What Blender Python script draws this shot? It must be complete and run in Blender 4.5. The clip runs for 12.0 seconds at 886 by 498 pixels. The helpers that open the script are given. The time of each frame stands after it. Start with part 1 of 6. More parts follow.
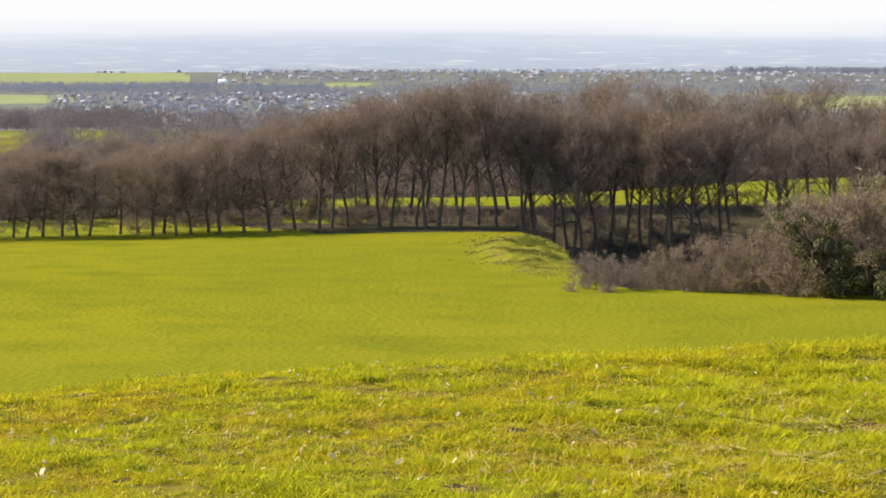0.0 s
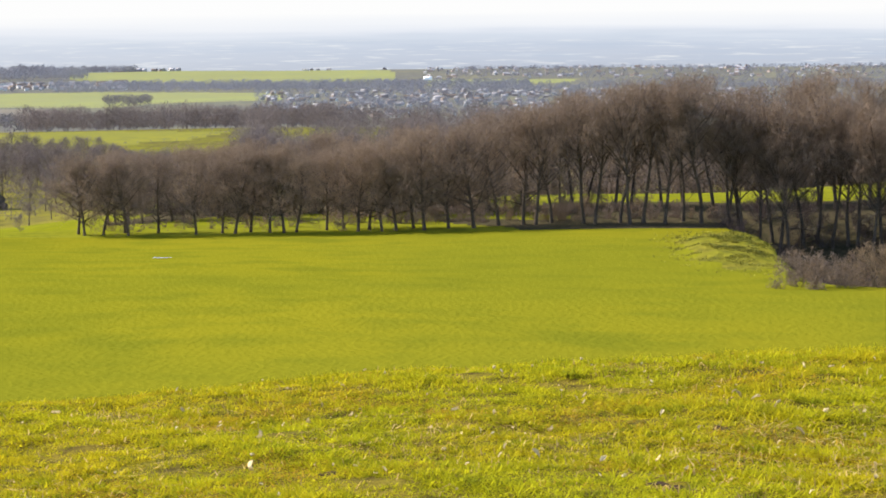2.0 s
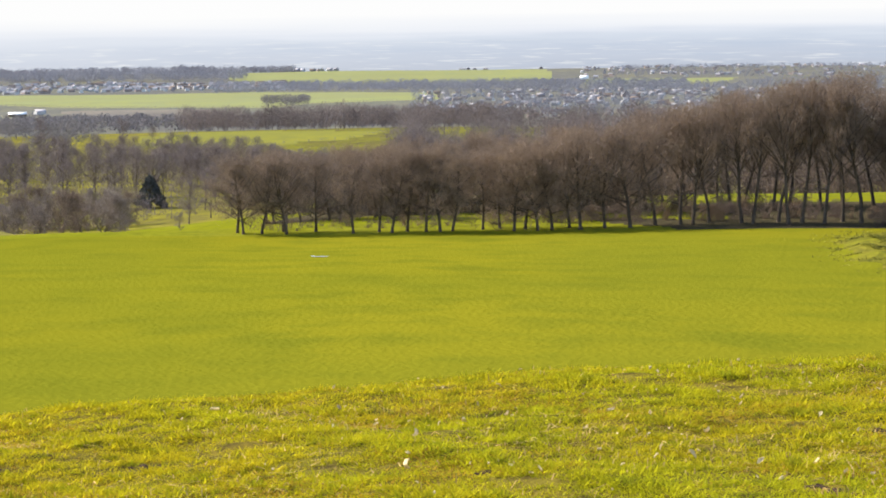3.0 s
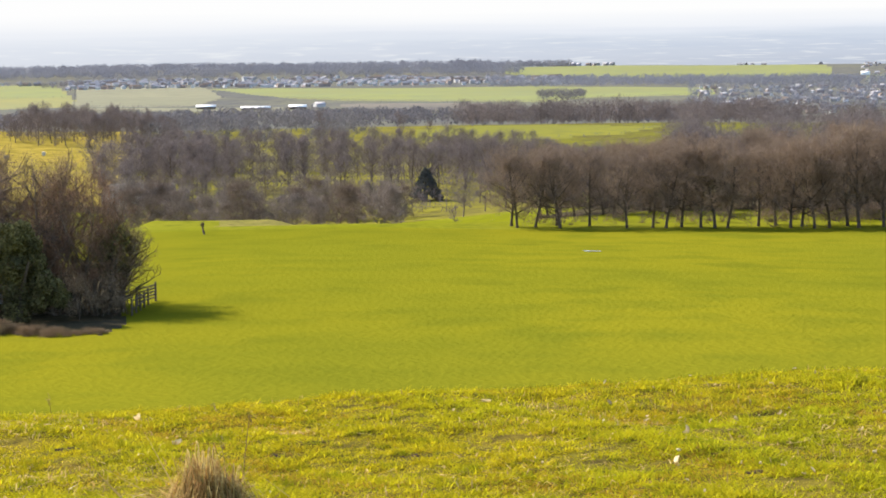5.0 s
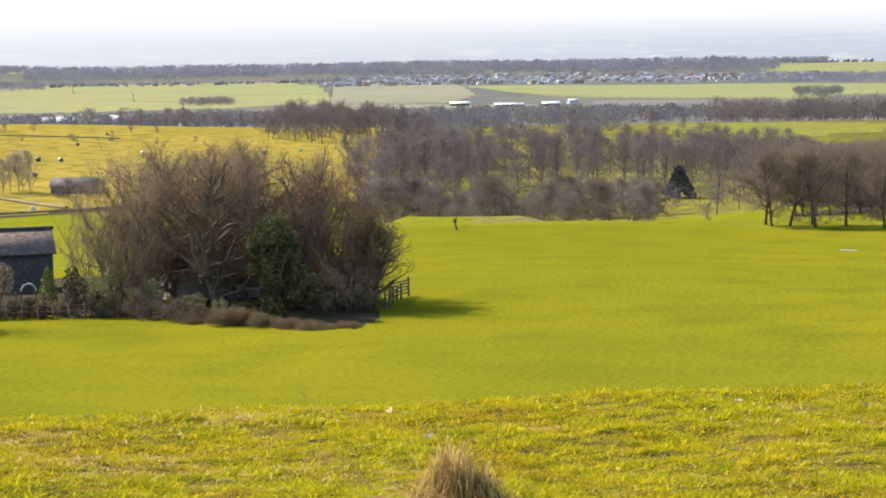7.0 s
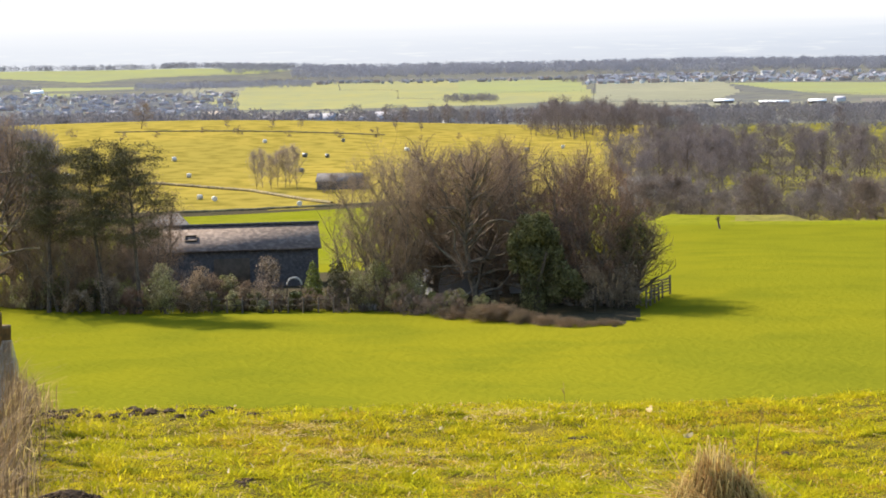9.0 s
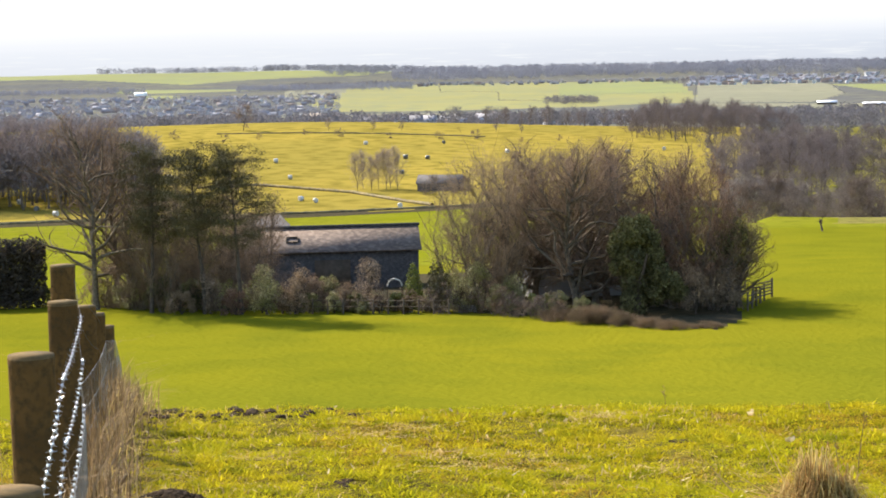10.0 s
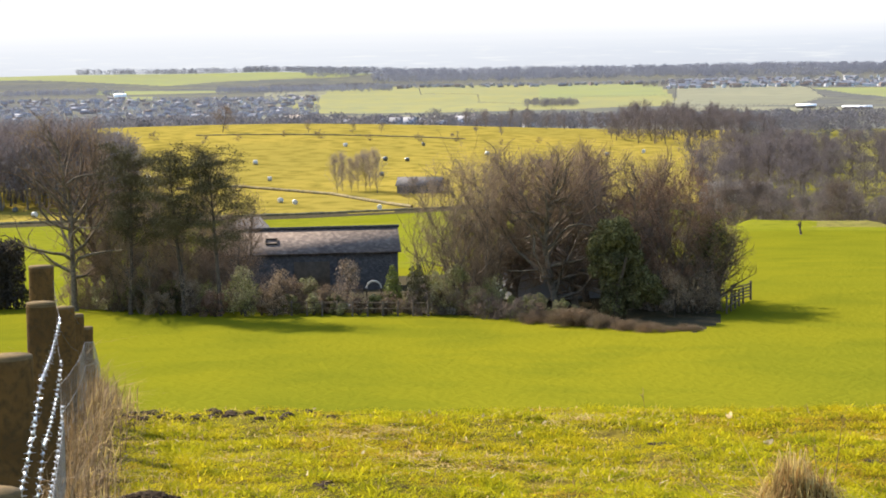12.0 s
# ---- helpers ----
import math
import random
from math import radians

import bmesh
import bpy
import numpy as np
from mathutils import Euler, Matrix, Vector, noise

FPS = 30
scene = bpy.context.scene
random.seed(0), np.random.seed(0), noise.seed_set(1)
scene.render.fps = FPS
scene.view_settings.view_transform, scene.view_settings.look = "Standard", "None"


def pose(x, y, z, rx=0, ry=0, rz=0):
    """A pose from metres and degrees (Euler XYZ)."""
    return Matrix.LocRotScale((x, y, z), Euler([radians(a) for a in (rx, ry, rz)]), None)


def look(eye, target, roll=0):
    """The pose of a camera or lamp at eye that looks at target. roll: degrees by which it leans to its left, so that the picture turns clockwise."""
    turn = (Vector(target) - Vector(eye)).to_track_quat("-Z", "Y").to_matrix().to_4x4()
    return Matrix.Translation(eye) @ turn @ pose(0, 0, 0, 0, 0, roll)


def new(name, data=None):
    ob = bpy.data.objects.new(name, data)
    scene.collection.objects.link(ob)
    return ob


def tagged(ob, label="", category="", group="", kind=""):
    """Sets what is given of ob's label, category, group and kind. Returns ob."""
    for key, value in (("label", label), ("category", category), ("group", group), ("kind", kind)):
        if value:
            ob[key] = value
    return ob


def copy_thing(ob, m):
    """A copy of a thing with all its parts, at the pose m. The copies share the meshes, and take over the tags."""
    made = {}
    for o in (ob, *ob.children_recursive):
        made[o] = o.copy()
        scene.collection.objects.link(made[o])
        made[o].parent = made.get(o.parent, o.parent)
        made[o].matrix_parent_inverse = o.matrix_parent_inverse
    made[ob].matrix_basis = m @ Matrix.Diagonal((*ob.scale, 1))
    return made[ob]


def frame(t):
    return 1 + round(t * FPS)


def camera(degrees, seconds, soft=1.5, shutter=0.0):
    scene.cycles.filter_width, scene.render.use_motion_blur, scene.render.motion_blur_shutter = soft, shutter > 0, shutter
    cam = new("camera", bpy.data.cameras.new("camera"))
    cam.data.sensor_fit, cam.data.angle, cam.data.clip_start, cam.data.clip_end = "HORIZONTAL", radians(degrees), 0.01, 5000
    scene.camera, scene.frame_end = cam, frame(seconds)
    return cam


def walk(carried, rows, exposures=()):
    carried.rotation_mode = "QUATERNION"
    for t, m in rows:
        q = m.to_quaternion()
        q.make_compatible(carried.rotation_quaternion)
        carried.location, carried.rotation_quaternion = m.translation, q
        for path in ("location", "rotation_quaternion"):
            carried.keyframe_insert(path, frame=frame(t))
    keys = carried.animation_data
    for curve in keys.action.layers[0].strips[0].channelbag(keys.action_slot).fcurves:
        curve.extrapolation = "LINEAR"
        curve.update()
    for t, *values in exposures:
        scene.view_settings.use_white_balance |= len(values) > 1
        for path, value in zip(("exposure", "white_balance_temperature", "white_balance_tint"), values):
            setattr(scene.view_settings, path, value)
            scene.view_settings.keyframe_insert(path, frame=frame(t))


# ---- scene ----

cam = camera(24.06, 12.0, soft=1.8)
EYE = 1.6
# a pan on one spot: seconds, turn to the left, pitch, lean
ROWS = [
    (0.0, 0.225, -5.985, -0.078), (0.5, 1.274, -6.036, 0.1), (1.0, 2.915, -6.07, 0.199), (1.5, 4.187, -6.064, 0.284),
    (2.0, 5.821, -6.075, 0.405), (2.5, 7.78, -6.069, 0.535), (3.0, 10.112, -6.053, 0.689), (3.2, 10.692, -6.039, 0.734),
    (4.8, 16.439, -6.163, 0.62), (5.0, 17.685, -6.124, 0.594), (5.5, 19.263, -6.079, 0.584), (6.0, 21.408, -6.085, 0.65),
    (6.5, 23.328, -6.118, 0.684), (7.0, 24.631, -6.127, 0.821), (7.2, 25.465, -6.049, 0.885), (8.8, 30.735, -6.062, 0.875),
    (9.0, 31.847, -6.093, 1.0), (9.5, 33.646, -6.073, 1.148), (10.0, 34.609, -5.993, 1.144), (10.5, 34.492, -6.032, 1.04),
    (11.0, 34.124, -5.938, 0.926), (11.5, 34.074, -5.917, 0.945), (12.0, 34.062, -5.944, 0.924),
]
EXPOSURE = 1.12
TONE = [(0.0, EXPOSURE - 0.05), (3.2, EXPOSURE - 0.05), (7.0, EXPOSURE), (9.0, EXPOSURE + 0.05), (12.0, EXPOSURE + 0.05)]
walk(cam, [(t, pose(0, 0, EYE, 90 + pitch, lean, turn)) for t, turn, pitch, lean in ROWS], TONE)

# ---- world and sun ----
SUN_LEFT, SUN_UP = 78.0, 38.0      # degrees to the left of the first view, and above the horizon
world = bpy.data.worlds.new("sky")
scene.world = world
world.use_nodes = True
wn = world.node_tree.nodes
sky = wn.new("ShaderNodeTexSky")
sky.sky_type = "NISHITA"
sky.sun_disc = False
sky.sun_elevation = radians(SUN_UP)
sky.sun_rotation = radians(-SUN_LEFT)
sky.air_density, sky.dust_density = 1.0, 1.0
world.node_tree.links.new(sky.outputs[0], wn["Background"].inputs[0])
wn["Background"].inputs[1].default_value = 0.15
sun = new("sun", bpy.data.lights.new("sun", "SUN"))
sun.data.energy, sun.data.angle, sun.data.color = 4.6, radians(0.53), (1.0, 0.912, 0.78)
a, e = radians(SUN_LEFT), radians(SUN_UP)
SUN_WAY = Vector((-math.sin(a) * math.cos(e), math.cos(a) * math.cos(e), math.sin(e)))
sun.matrix_world = look(SUN_WAY * 100, (0, 0, 0))


# ---- materials ----
def material(name, base, rough=0.9, second=None, scale=1.0, fine=None, fine_scale=20.0, bump=0.0, bump_scale=30.0,
             metal=0.0, translucent=None, island=0.0, spec=0.05, each=0.0):
    """Base colour mixed with a second by broad noise, and with a fine one by small noise; island or each: spread of brightness by piece."""
    m = bpy.data.materials.new(name)
    m.use_nodes = True
    n, l = m.node_tree.nodes, m.node_tree.links
    b = n["Principled BSDF"]
    b.inputs["Roughness"].default_value, b.inputs["Metallic"].default_value = rough, metal
    b.inputs["Specular IOR Level"].default_value = spec
    geo = n.new("ShaderNodeNewGeometry")
    rgb = n.new("ShaderNodeRGB")
    rgb.outputs[0].default_value = (*base, 1)
    out = rgb.outputs[0]

    def mixed(colour, other, s, lo, hi, detail):
        t = n.new("ShaderNodeTexNoise")
        t.inputs["Scale"].default_value, t.inputs["Detail"].default_value = s, detail
        l.new(geo.outputs["Position"], t.inputs["Vector"])
        r = n.new("ShaderNodeMapRange")
        r.inputs[1].default_value, r.inputs[2].default_value = lo, hi
        l.new(t.outputs[0], r.inputs[0])
        x = n.new("ShaderNodeMix")
        x.data_type = "RGBA"
        l.new(r.outputs[0], x.inputs[0])
        l.new(colour, x.inputs[6])
        x.inputs[7].default_value = (*other, 1)
        return x.outputs[2]

    if second:
        out = mixed(out, second, scale, 0.38, 0.62, 4)
    if fine:
        out = mixed(out, fine, fine_scale, 0.45, 0.7, 3)
    if island or each:
        if island:
            rnd = geo.outputs["Random Per Island"]
        else:
            rnd = n.new("ShaderNodeObjectInfo").outputs["Random"]
        r = n.new("ShaderNodeMapRange")
        r.inputs[3].default_value, r.inputs[4].default_value = 1 - (island or each), 1 + (island or each)
        l.new(rnd, r.inputs[0])
        h = n.new("ShaderNodeHueSaturation")
        l.new(r.outputs[0], h.inputs["Value"])
        l.new(out, h.inputs["Color"])
        out = h.outputs[0]
    l.new(out, b.inputs["Base Color"])
    if bump:
        t = n.new("ShaderNodeTexNoise")
        t.inputs["Scale"].default_value, t.inputs["Detail"].default_value = bump_scale, 4
        l.new(geo.outputs["Position"], t.inputs["Vector"])
        k = n.new("ShaderNodeBump")
        k.inputs["Strength"].default_value, k.inputs["Distance"].default_value = bump, 0.6 / bump_scale
        l.new(t.outputs[0], k.inputs["Height"])
        l.new(k.outputs[0], b.inputs["Normal"])
    if translucent:
        tr = n.new("ShaderNodeBsdfTranslucent")
        l.new(out, tr.inputs[0])
        x = n.new("ShaderNodeMixShader")
        x.inputs[0].default_value = translucent
        l.new(b.outputs[0], x.inputs[1])
        l.new(tr.outputs[0], x.inputs[2])
        l.new(x.outputs[0], n["Material Output"].inputs[0])
    return m


M_TURF = material("turf", (0.135, 0.115, 0.017), second=(0.155, 0.118, 0.019), scale=1.3, fine=(0.06, 0.046, 0.015), fine_scale=7, bump=0.8, bump_scale=25, spec=0.0)
M_CROP = material("young_crop", (0.138, 0.137, 0.0095), second=(0.164, 0.152, 0.0095), scale=0.03, fine=(0.119, 0.123, 0.009), fine_scale=0.16, bump=0.5, bump_scale=2.2, spec=0.0)
# litter brown, deepened to stand in for the shadow under the tree belt
M_LITTER = material("leaf_litter", (0.055, 0.046, 0.03), second=(0.042, 0.039, 0.022), scale=0.3, fine=(0.08, 0.064, 0.036), fine_scale=2, bump=0.8, bump_scale=3, spec=0.0)
M_LAWN = material("pasture", (0.145, 0.152, 0.008), second=(0.165, 0.165, 0.016), scale=0.06, fine=(0.115, 0.12, 0.012), fine_scale=0.5, bump=0.4, bump_scale=1, spec=0.0)
M_ROUGH = material("rough_pasture", (0.145, 0.142, 0.014), second=(0.17, 0.15, 0.022), scale=0.2, fine=(0.075, 0.075, 0.016), fine_scale=0.7, bump=0.6, bump_scale=1.2, spec=0.0)
M_STRAW = material("straw_pasture", (0.285, 0.215, 0.042), second=(0.235, 0.185, 0.038), scale=0.02, fine=(0.15, 0.12, 0.023), fine_scale=0.2, bump=0.4, bump_scale=0.8, spec=0.0)
# distance haze is mixed into the six far grounds below, greying their colours
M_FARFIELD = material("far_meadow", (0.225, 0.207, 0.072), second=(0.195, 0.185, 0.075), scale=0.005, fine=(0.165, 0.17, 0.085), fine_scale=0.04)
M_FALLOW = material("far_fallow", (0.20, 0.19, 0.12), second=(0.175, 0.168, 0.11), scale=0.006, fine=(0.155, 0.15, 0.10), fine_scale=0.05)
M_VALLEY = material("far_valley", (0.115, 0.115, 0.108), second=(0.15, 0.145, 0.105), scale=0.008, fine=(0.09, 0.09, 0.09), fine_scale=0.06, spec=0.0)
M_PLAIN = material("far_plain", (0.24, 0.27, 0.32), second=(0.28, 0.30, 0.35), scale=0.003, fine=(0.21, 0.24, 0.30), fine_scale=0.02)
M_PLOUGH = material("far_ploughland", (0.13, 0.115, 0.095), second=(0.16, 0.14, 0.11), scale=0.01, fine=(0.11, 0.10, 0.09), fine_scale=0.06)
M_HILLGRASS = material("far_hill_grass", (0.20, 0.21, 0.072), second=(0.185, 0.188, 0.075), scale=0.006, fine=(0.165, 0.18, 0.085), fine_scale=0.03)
M_VALE = material("valley_pasture", (0.195, 0.178, 0.024), second=(0.13, 0.115, 0.03), scale=0.05, fine=(0.10, 0.085, 0.035), fine_scale=0.35, bump=0.5, bump_scale=1.5, spec=0.0)
M_VALLEYGRASS = material("valley_grass", (0.182, 0.175, 0.033), second=(0.165, 0.162, 0.036), scale=0.02, fine=(0.14, 0.14, 0.04), fine_scale=0.2, spec=0.0)
M_DRYBANK = material("dry_bank_grass", (0.20, 0.175, 0.05), second=(0.155, 0.145, 0.035), scale=0.25, fine=(0.11, 0.095, 0.035), fine_scale=1.2, bump=0.7, bump_scale=1.5, spec=0.0)
M_SOIL = material("bare_soil", (0.045, 0.028, 0.015), second=(0.07, 0.045, 0.025), scale=12, fine=(0.025, 0.016, 0.01), fine_scale=60, bump=1, bump_scale=50)
M_BLADE = material("grass_blade", (0.455, 0.405, 0.011), second=(0.50, 0.405, 0.013), scale=0.7, fine=(0.26, 0.265, 0.010), fine_scale=7, rough=0.7, translucent=0.55, island=0.26, spec=0.02)
M_LUSH = material("lush_grass_blade", (0.415, 0.398, 0.012), second=(0.46, 0.39, 0.014), scale=0.7, fine=(0.22, 0.235, 0.012), fine_scale=7, rough=0.7, translucent=0.55, island=0.3, spec=0.02)
M_OCHRE = material("ochre_moss_grass", (0.44, 0.29, 0.02), second=(0.36, 0.25, 0.02), scale=1.5, fine=(0.22, 0.13, 0.02), fine_scale=6, rough=0.7, translucent=0.45, island=0.35, spec=0.02)
M_DRY = material("dry_grass", (0.50, 0.37, 0.14), second=(0.40, 0.27, 0.09), scale=5, rough=0.7, translucent=0.3, island=0.4, spec=0.02)
M_BROWN = material("brown_stalks", (0.27, 0.18, 0.09), second=(0.18, 0.115, 0.055), scale=4, rough=0.6, translucent=0.25, island=0.5)
M_THATCH = material("rusty_thatch", (0.36, 0.21, 0.075), second=(0.25, 0.14, 0.05), scale=6, rough=0.7, translucent=0.3, island=0.5, spec=0.02)
M_LEAFDRY = material("pale_dead_leaf", (0.66, 0.52, 0.30), rough=0.7, translucent=0.2, each=0.3, spec=0.05)
M_BARK = material("bark", (0.14, 0.112, 0.082), second=(0.185, 0.148, 0.108), scale=1.2, fine=(0.065, 0.052, 0.04), fine_scale=6, bump=0.8, bump_scale=12)
# darker copy of bark; the belt's own shade is put into its colour
M_DARKBARK = material("shaded_bark", (0.085, 0.066, 0.05), second=(0.115, 0.088, 0.065), scale=1.2, fine=(0.045, 0.036, 0.03), fine_scale=6, bump=0.8, bump_scale=12)
M_TWIG = material("winter_twigs", (0.215, 0.15, 0.10), second=(0.175, 0.125, 0.086), scale=0.08, island=0.3, translucent=0.35)
M_TWIG_PALE = material("pale_twigs", (0.262, 0.192, 0.126), second=(0.21, 0.155, 0.102), scale=0.15, island=0.35, translucent=0.38)
# valley haze is put into these twigs, greying and cooling the brown
M_TWIG_FAR = material("hazed_twigs", (0.168, 0.137, 0.132), second=(0.14, 0.117, 0.117), scale=0.02, island=0.3, translucent=0.4)
M_NEEDLE = material("pine_needles", (0.08, 0.07, 0.034), second=(0.11, 0.09, 0.042), scale=0.5, island=0.4, rough=0.6)
# conifer green, greyed by distance haze put into the colour
M_FARNEEDLE = material("hazed_needles", (0.075, 0.078, 0.075), second=(0.10, 0.098, 0.09), scale=0.5, island=0.4, rough=0.8)
# paler second tone stands in for sunlit patches of the ivy
M_IVY = material("ivy_leaves", (0.07, 0.066, 0.03), second=(0.15, 0.135, 0.052), scale=0.6, island=0.5, rough=0.6, spec=0.08, translucent=0.2)
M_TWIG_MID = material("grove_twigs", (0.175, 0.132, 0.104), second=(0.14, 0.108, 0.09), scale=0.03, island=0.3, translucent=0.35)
# haze over the valley bottom is put into this paler twig colour
M_TWIG_HAZE = material("hazed_thorn_twigs", (0.20, 0.165, 0.145), second=(0.165, 0.138, 0.125), scale=0.03, island=0.3, translucent=0.4)
M_WOODFLOOR = material("winter_wood_floor", (0.115, 0.105, 0.03), second=(0.155, 0.152, 0.02), scale=0.035, fine=(0.075, 0.064, 0.035), fine_scale=0.4, bump=0.6, bump_scale=1.5, spec=0.0)
M_TWIG_BELT = material("belt_twigs", (0.232, 0.17, 0.124), second=(0.19, 0.142, 0.11), scale=0.06, island=0.3, translucent=0.38)
M_ROUGHBLADE = material("rough_bank_grass", (0.27, 0.25, 0.035), second=(0.15, 0.15, 0.025), scale=0.35, fine=(0.10, 0.10, 0.025), fine_scale=1.5, island=0.4, translucent=0.4)
M_TOWNPALE = material("white_painted_walls", (0.62, 0.61, 0.6), second=(0.5, 0.49, 0.48), scale=0.3, each=0.3)
M_TWIG_ASH = material("ash_grey_twigs", (0.30, 0.235, 0.185), second=(0.25, 0.20, 0.165), scale=0.1, island=0.25, translucent=0.4)
M_SEDGE = material("dark_sedge", (0.075, 0.078, 0.02), second=(0.12, 0.105, 0.03), scale=8, island=0.5, rough=0.6, translucent=0.2)
M_HEDGE = material("dark_hedge_twigs", (0.075, 0.06, 0.048), second=(0.05, 0.044, 0.038), scale=0.8, island=0.35, translucent=0.15)
# brown raised in tone to offset the shaded side facing the eye
M_BANKWALL = material("brown_field_stone", (0.30, 0.235, 0.115), second=(0.22, 0.18, 0.095), scale=0.4, fine=(0.14, 0.115, 0.075), fine_scale=1.2, bump=0.6, bump_scale=3)
M_BLOSSOM = material("pale_blossom", (0.27, 0.21, 0.155), second=(0.17, 0.125, 0.085), scale=1.5, island=0.5, translucent=0.3)
M_CONE = material("bright_evergreen", (0.12, 0.145, 0.03), second=(0.16, 0.17, 0.045), scale=1.2, island=0.4, rough=0.5, translucent=0.25)
M_PAINT = material("weathered_white_paint", (0.46, 0.44, 0.40), rough=0.6, second=(0.33, 0.31, 0.28), scale=3)
# leaf tones lifted to stand in for sunlit, glinting foliage
M_SHRUBLEAF = material("evergreen_leaves", (0.185, 0.18, 0.06), second=(0.31, 0.265, 0.135), scale=0.8, island=0.45, rough=0.45, translucent=0.2)
M_BRUSH = material("plum_twigs", (0.215, 0.135, 0.092), second=(0.15, 0.09, 0.06), scale=0.4, island=0.5, translucent=0.2)
M_BRAMBLE = material("cut_brambles", (0.225, 0.15, 0.092), second=(0.15, 0.11, 0.066), scale=0.6, island=0.6, translucent=0.2)
M_OLDROOF = material("old_dark_roof", (0.11, 0.10, 0.10), second=(0.085, 0.08, 0.08), scale=0.5, fine=(0.14, 0.13, 0.125), fine_scale=1.5)
# purple-brown scrub, deepened by putting the hollow's shade into its colour
M_SHADESCRUB = material("shaded_undergrowth", (0.066, 0.05, 0.052), second=(0.09, 0.072, 0.066), scale=0.2, island=0.4, translucent=0.15)
M_SLATE = material("stone_slate", (0.16, 0.124, 0.102), second=(0.125, 0.098, 0.083), scale=1.0, fine=(0.235, 0.185, 0.15), fine_scale=2.6, bump=0.35, bump_scale=3)
# stone darkened so that the barn's near wall carries its shadow in the colour
M_STONE = material("shaded_stone", (0.085, 0.078, 0.072), second=(0.065, 0.06, 0.06), scale=1.2, fine=(0.12, 0.11, 0.10), fine_scale=4, bump=0.8, bump_scale=5)
M_POST = material("weathered_post", (0.13, 0.074, 0.026), second=(0.088, 0.052, 0.02), scale=6, fine=(0.065, 0.044, 0.02), fine_scale=45, bump=0.6, bump_scale=60, spec=0.02)
M_POSTTOP = material("cut_end_grain", (0.15, 0.10, 0.045), second=(0.11, 0.075, 0.035), scale=30, bump=0.5, bump_scale=90)
M_WIRE = material("galvanised_wire", (0.62, 0.62, 0.63), rough=0.28, metal=1.0)
M_STRAND = material("dull_twisted_wire", (0.05, 0.05, 0.053), rough=0.6, metal=0.3)
M_NET = material("dull_net_wire", (0.22, 0.22, 0.23), rough=0.5, metal=0.8)
M_WALLPALE = material("pale_render", (0.40, 0.385, 0.37), second=(0.33, 0.32, 0.315), scale=0.3, each=0.4)
M_WALLBRICK = material("town_brick", (0.36, 0.29, 0.26), second=(0.30, 0.25, 0.235), scale=0.3, each=0.3)
# slate raised in tone to carry the roofs' sun glint
M_ROOFDARK = material("sunlit_town_slate", (0.26, 0.25, 0.27), second=(0.31, 0.30, 0.31), scale=0.4, each=0.35)
M_WHITE = material("white_sheeting", (0.86, 0.86, 0.86), rough=0.4, second=(0.8, 0.8, 0.8), scale=0.1)
M_BEIGE = material("beige_sheeting", (0.5, 0.42, 0.33), rough=0.6, second=(0.42, 0.35, 0.28), scale=0.1)
# pale and black wraps stand in for the bales' sunlit and shaded sides
M_BALEWRAP = material("black_bale_wrap", (0.05, 0.05, 0.052), rough=0.3, spec=1.0, bump=0.4, bump_scale=6)
M_BALEPALE = material("sunlit_bale_wrap", (0.5, 0.48, 0.43), rough=0.4, spec=0.4, bump=0.4, bump_scale=6)
M_TIMBER = material("grey_timber", (0.12, 0.09, 0.065), second=(0.09, 0.07, 0.05), scale=3, bump=0.5, bump_scale=20)
M_WATER = material("puddle_water", (0.34, 0.32, 0.26), rough=0.08, spec=0.8)


# ---- mesh helpers ----
def smooth(x, lo, hi):
    t = np.clip((np.asarray(x, float) - lo) / (hi - lo), 0, 1)
    return t * t * (3 - 2 * t)


def mesh_of(name, verts, faces, mats=(), index=None, shade=False):
    """A mesh from arrays; faces all with the same number of corners, or a list of such arrays."""
    if isinstance(faces, np.ndarray):
        faces = [faces]
    faces = [np.asarray(f, np.int32) for f in faces if len(f)]
    me = bpy.data.meshes.new(name)
    v = np.asarray(verts, np.float32)
    me.vertices.add(len(v))
    me.vertices.foreach_set("co", v.ravel())
    loops = np.concatenate([f.ravel() for f in faces])
    counts = np.concatenate([np.full(len(f), f.shape[1], np.int32) for f in faces])
    me.loops.add(len(loops))
    me.loops.foreach_set("vertex_index", loops)
    me.polygons.add(len(counts))
    me.polygons.foreach_set("loop_start", np.concatenate([[0], np.cumsum(counts)[:-1]]).astype(np.int32))
    for m in mats:
        me.materials.append(m)
    if index is not None:
        me.polygons.foreach_set("material_index", np.asarray(index, np.int32))
    if shade:
        me.polygons.foreach_set("use_smooth", np.ones(len(counts), bool))
    me.update(calc_edges=True)
    return me


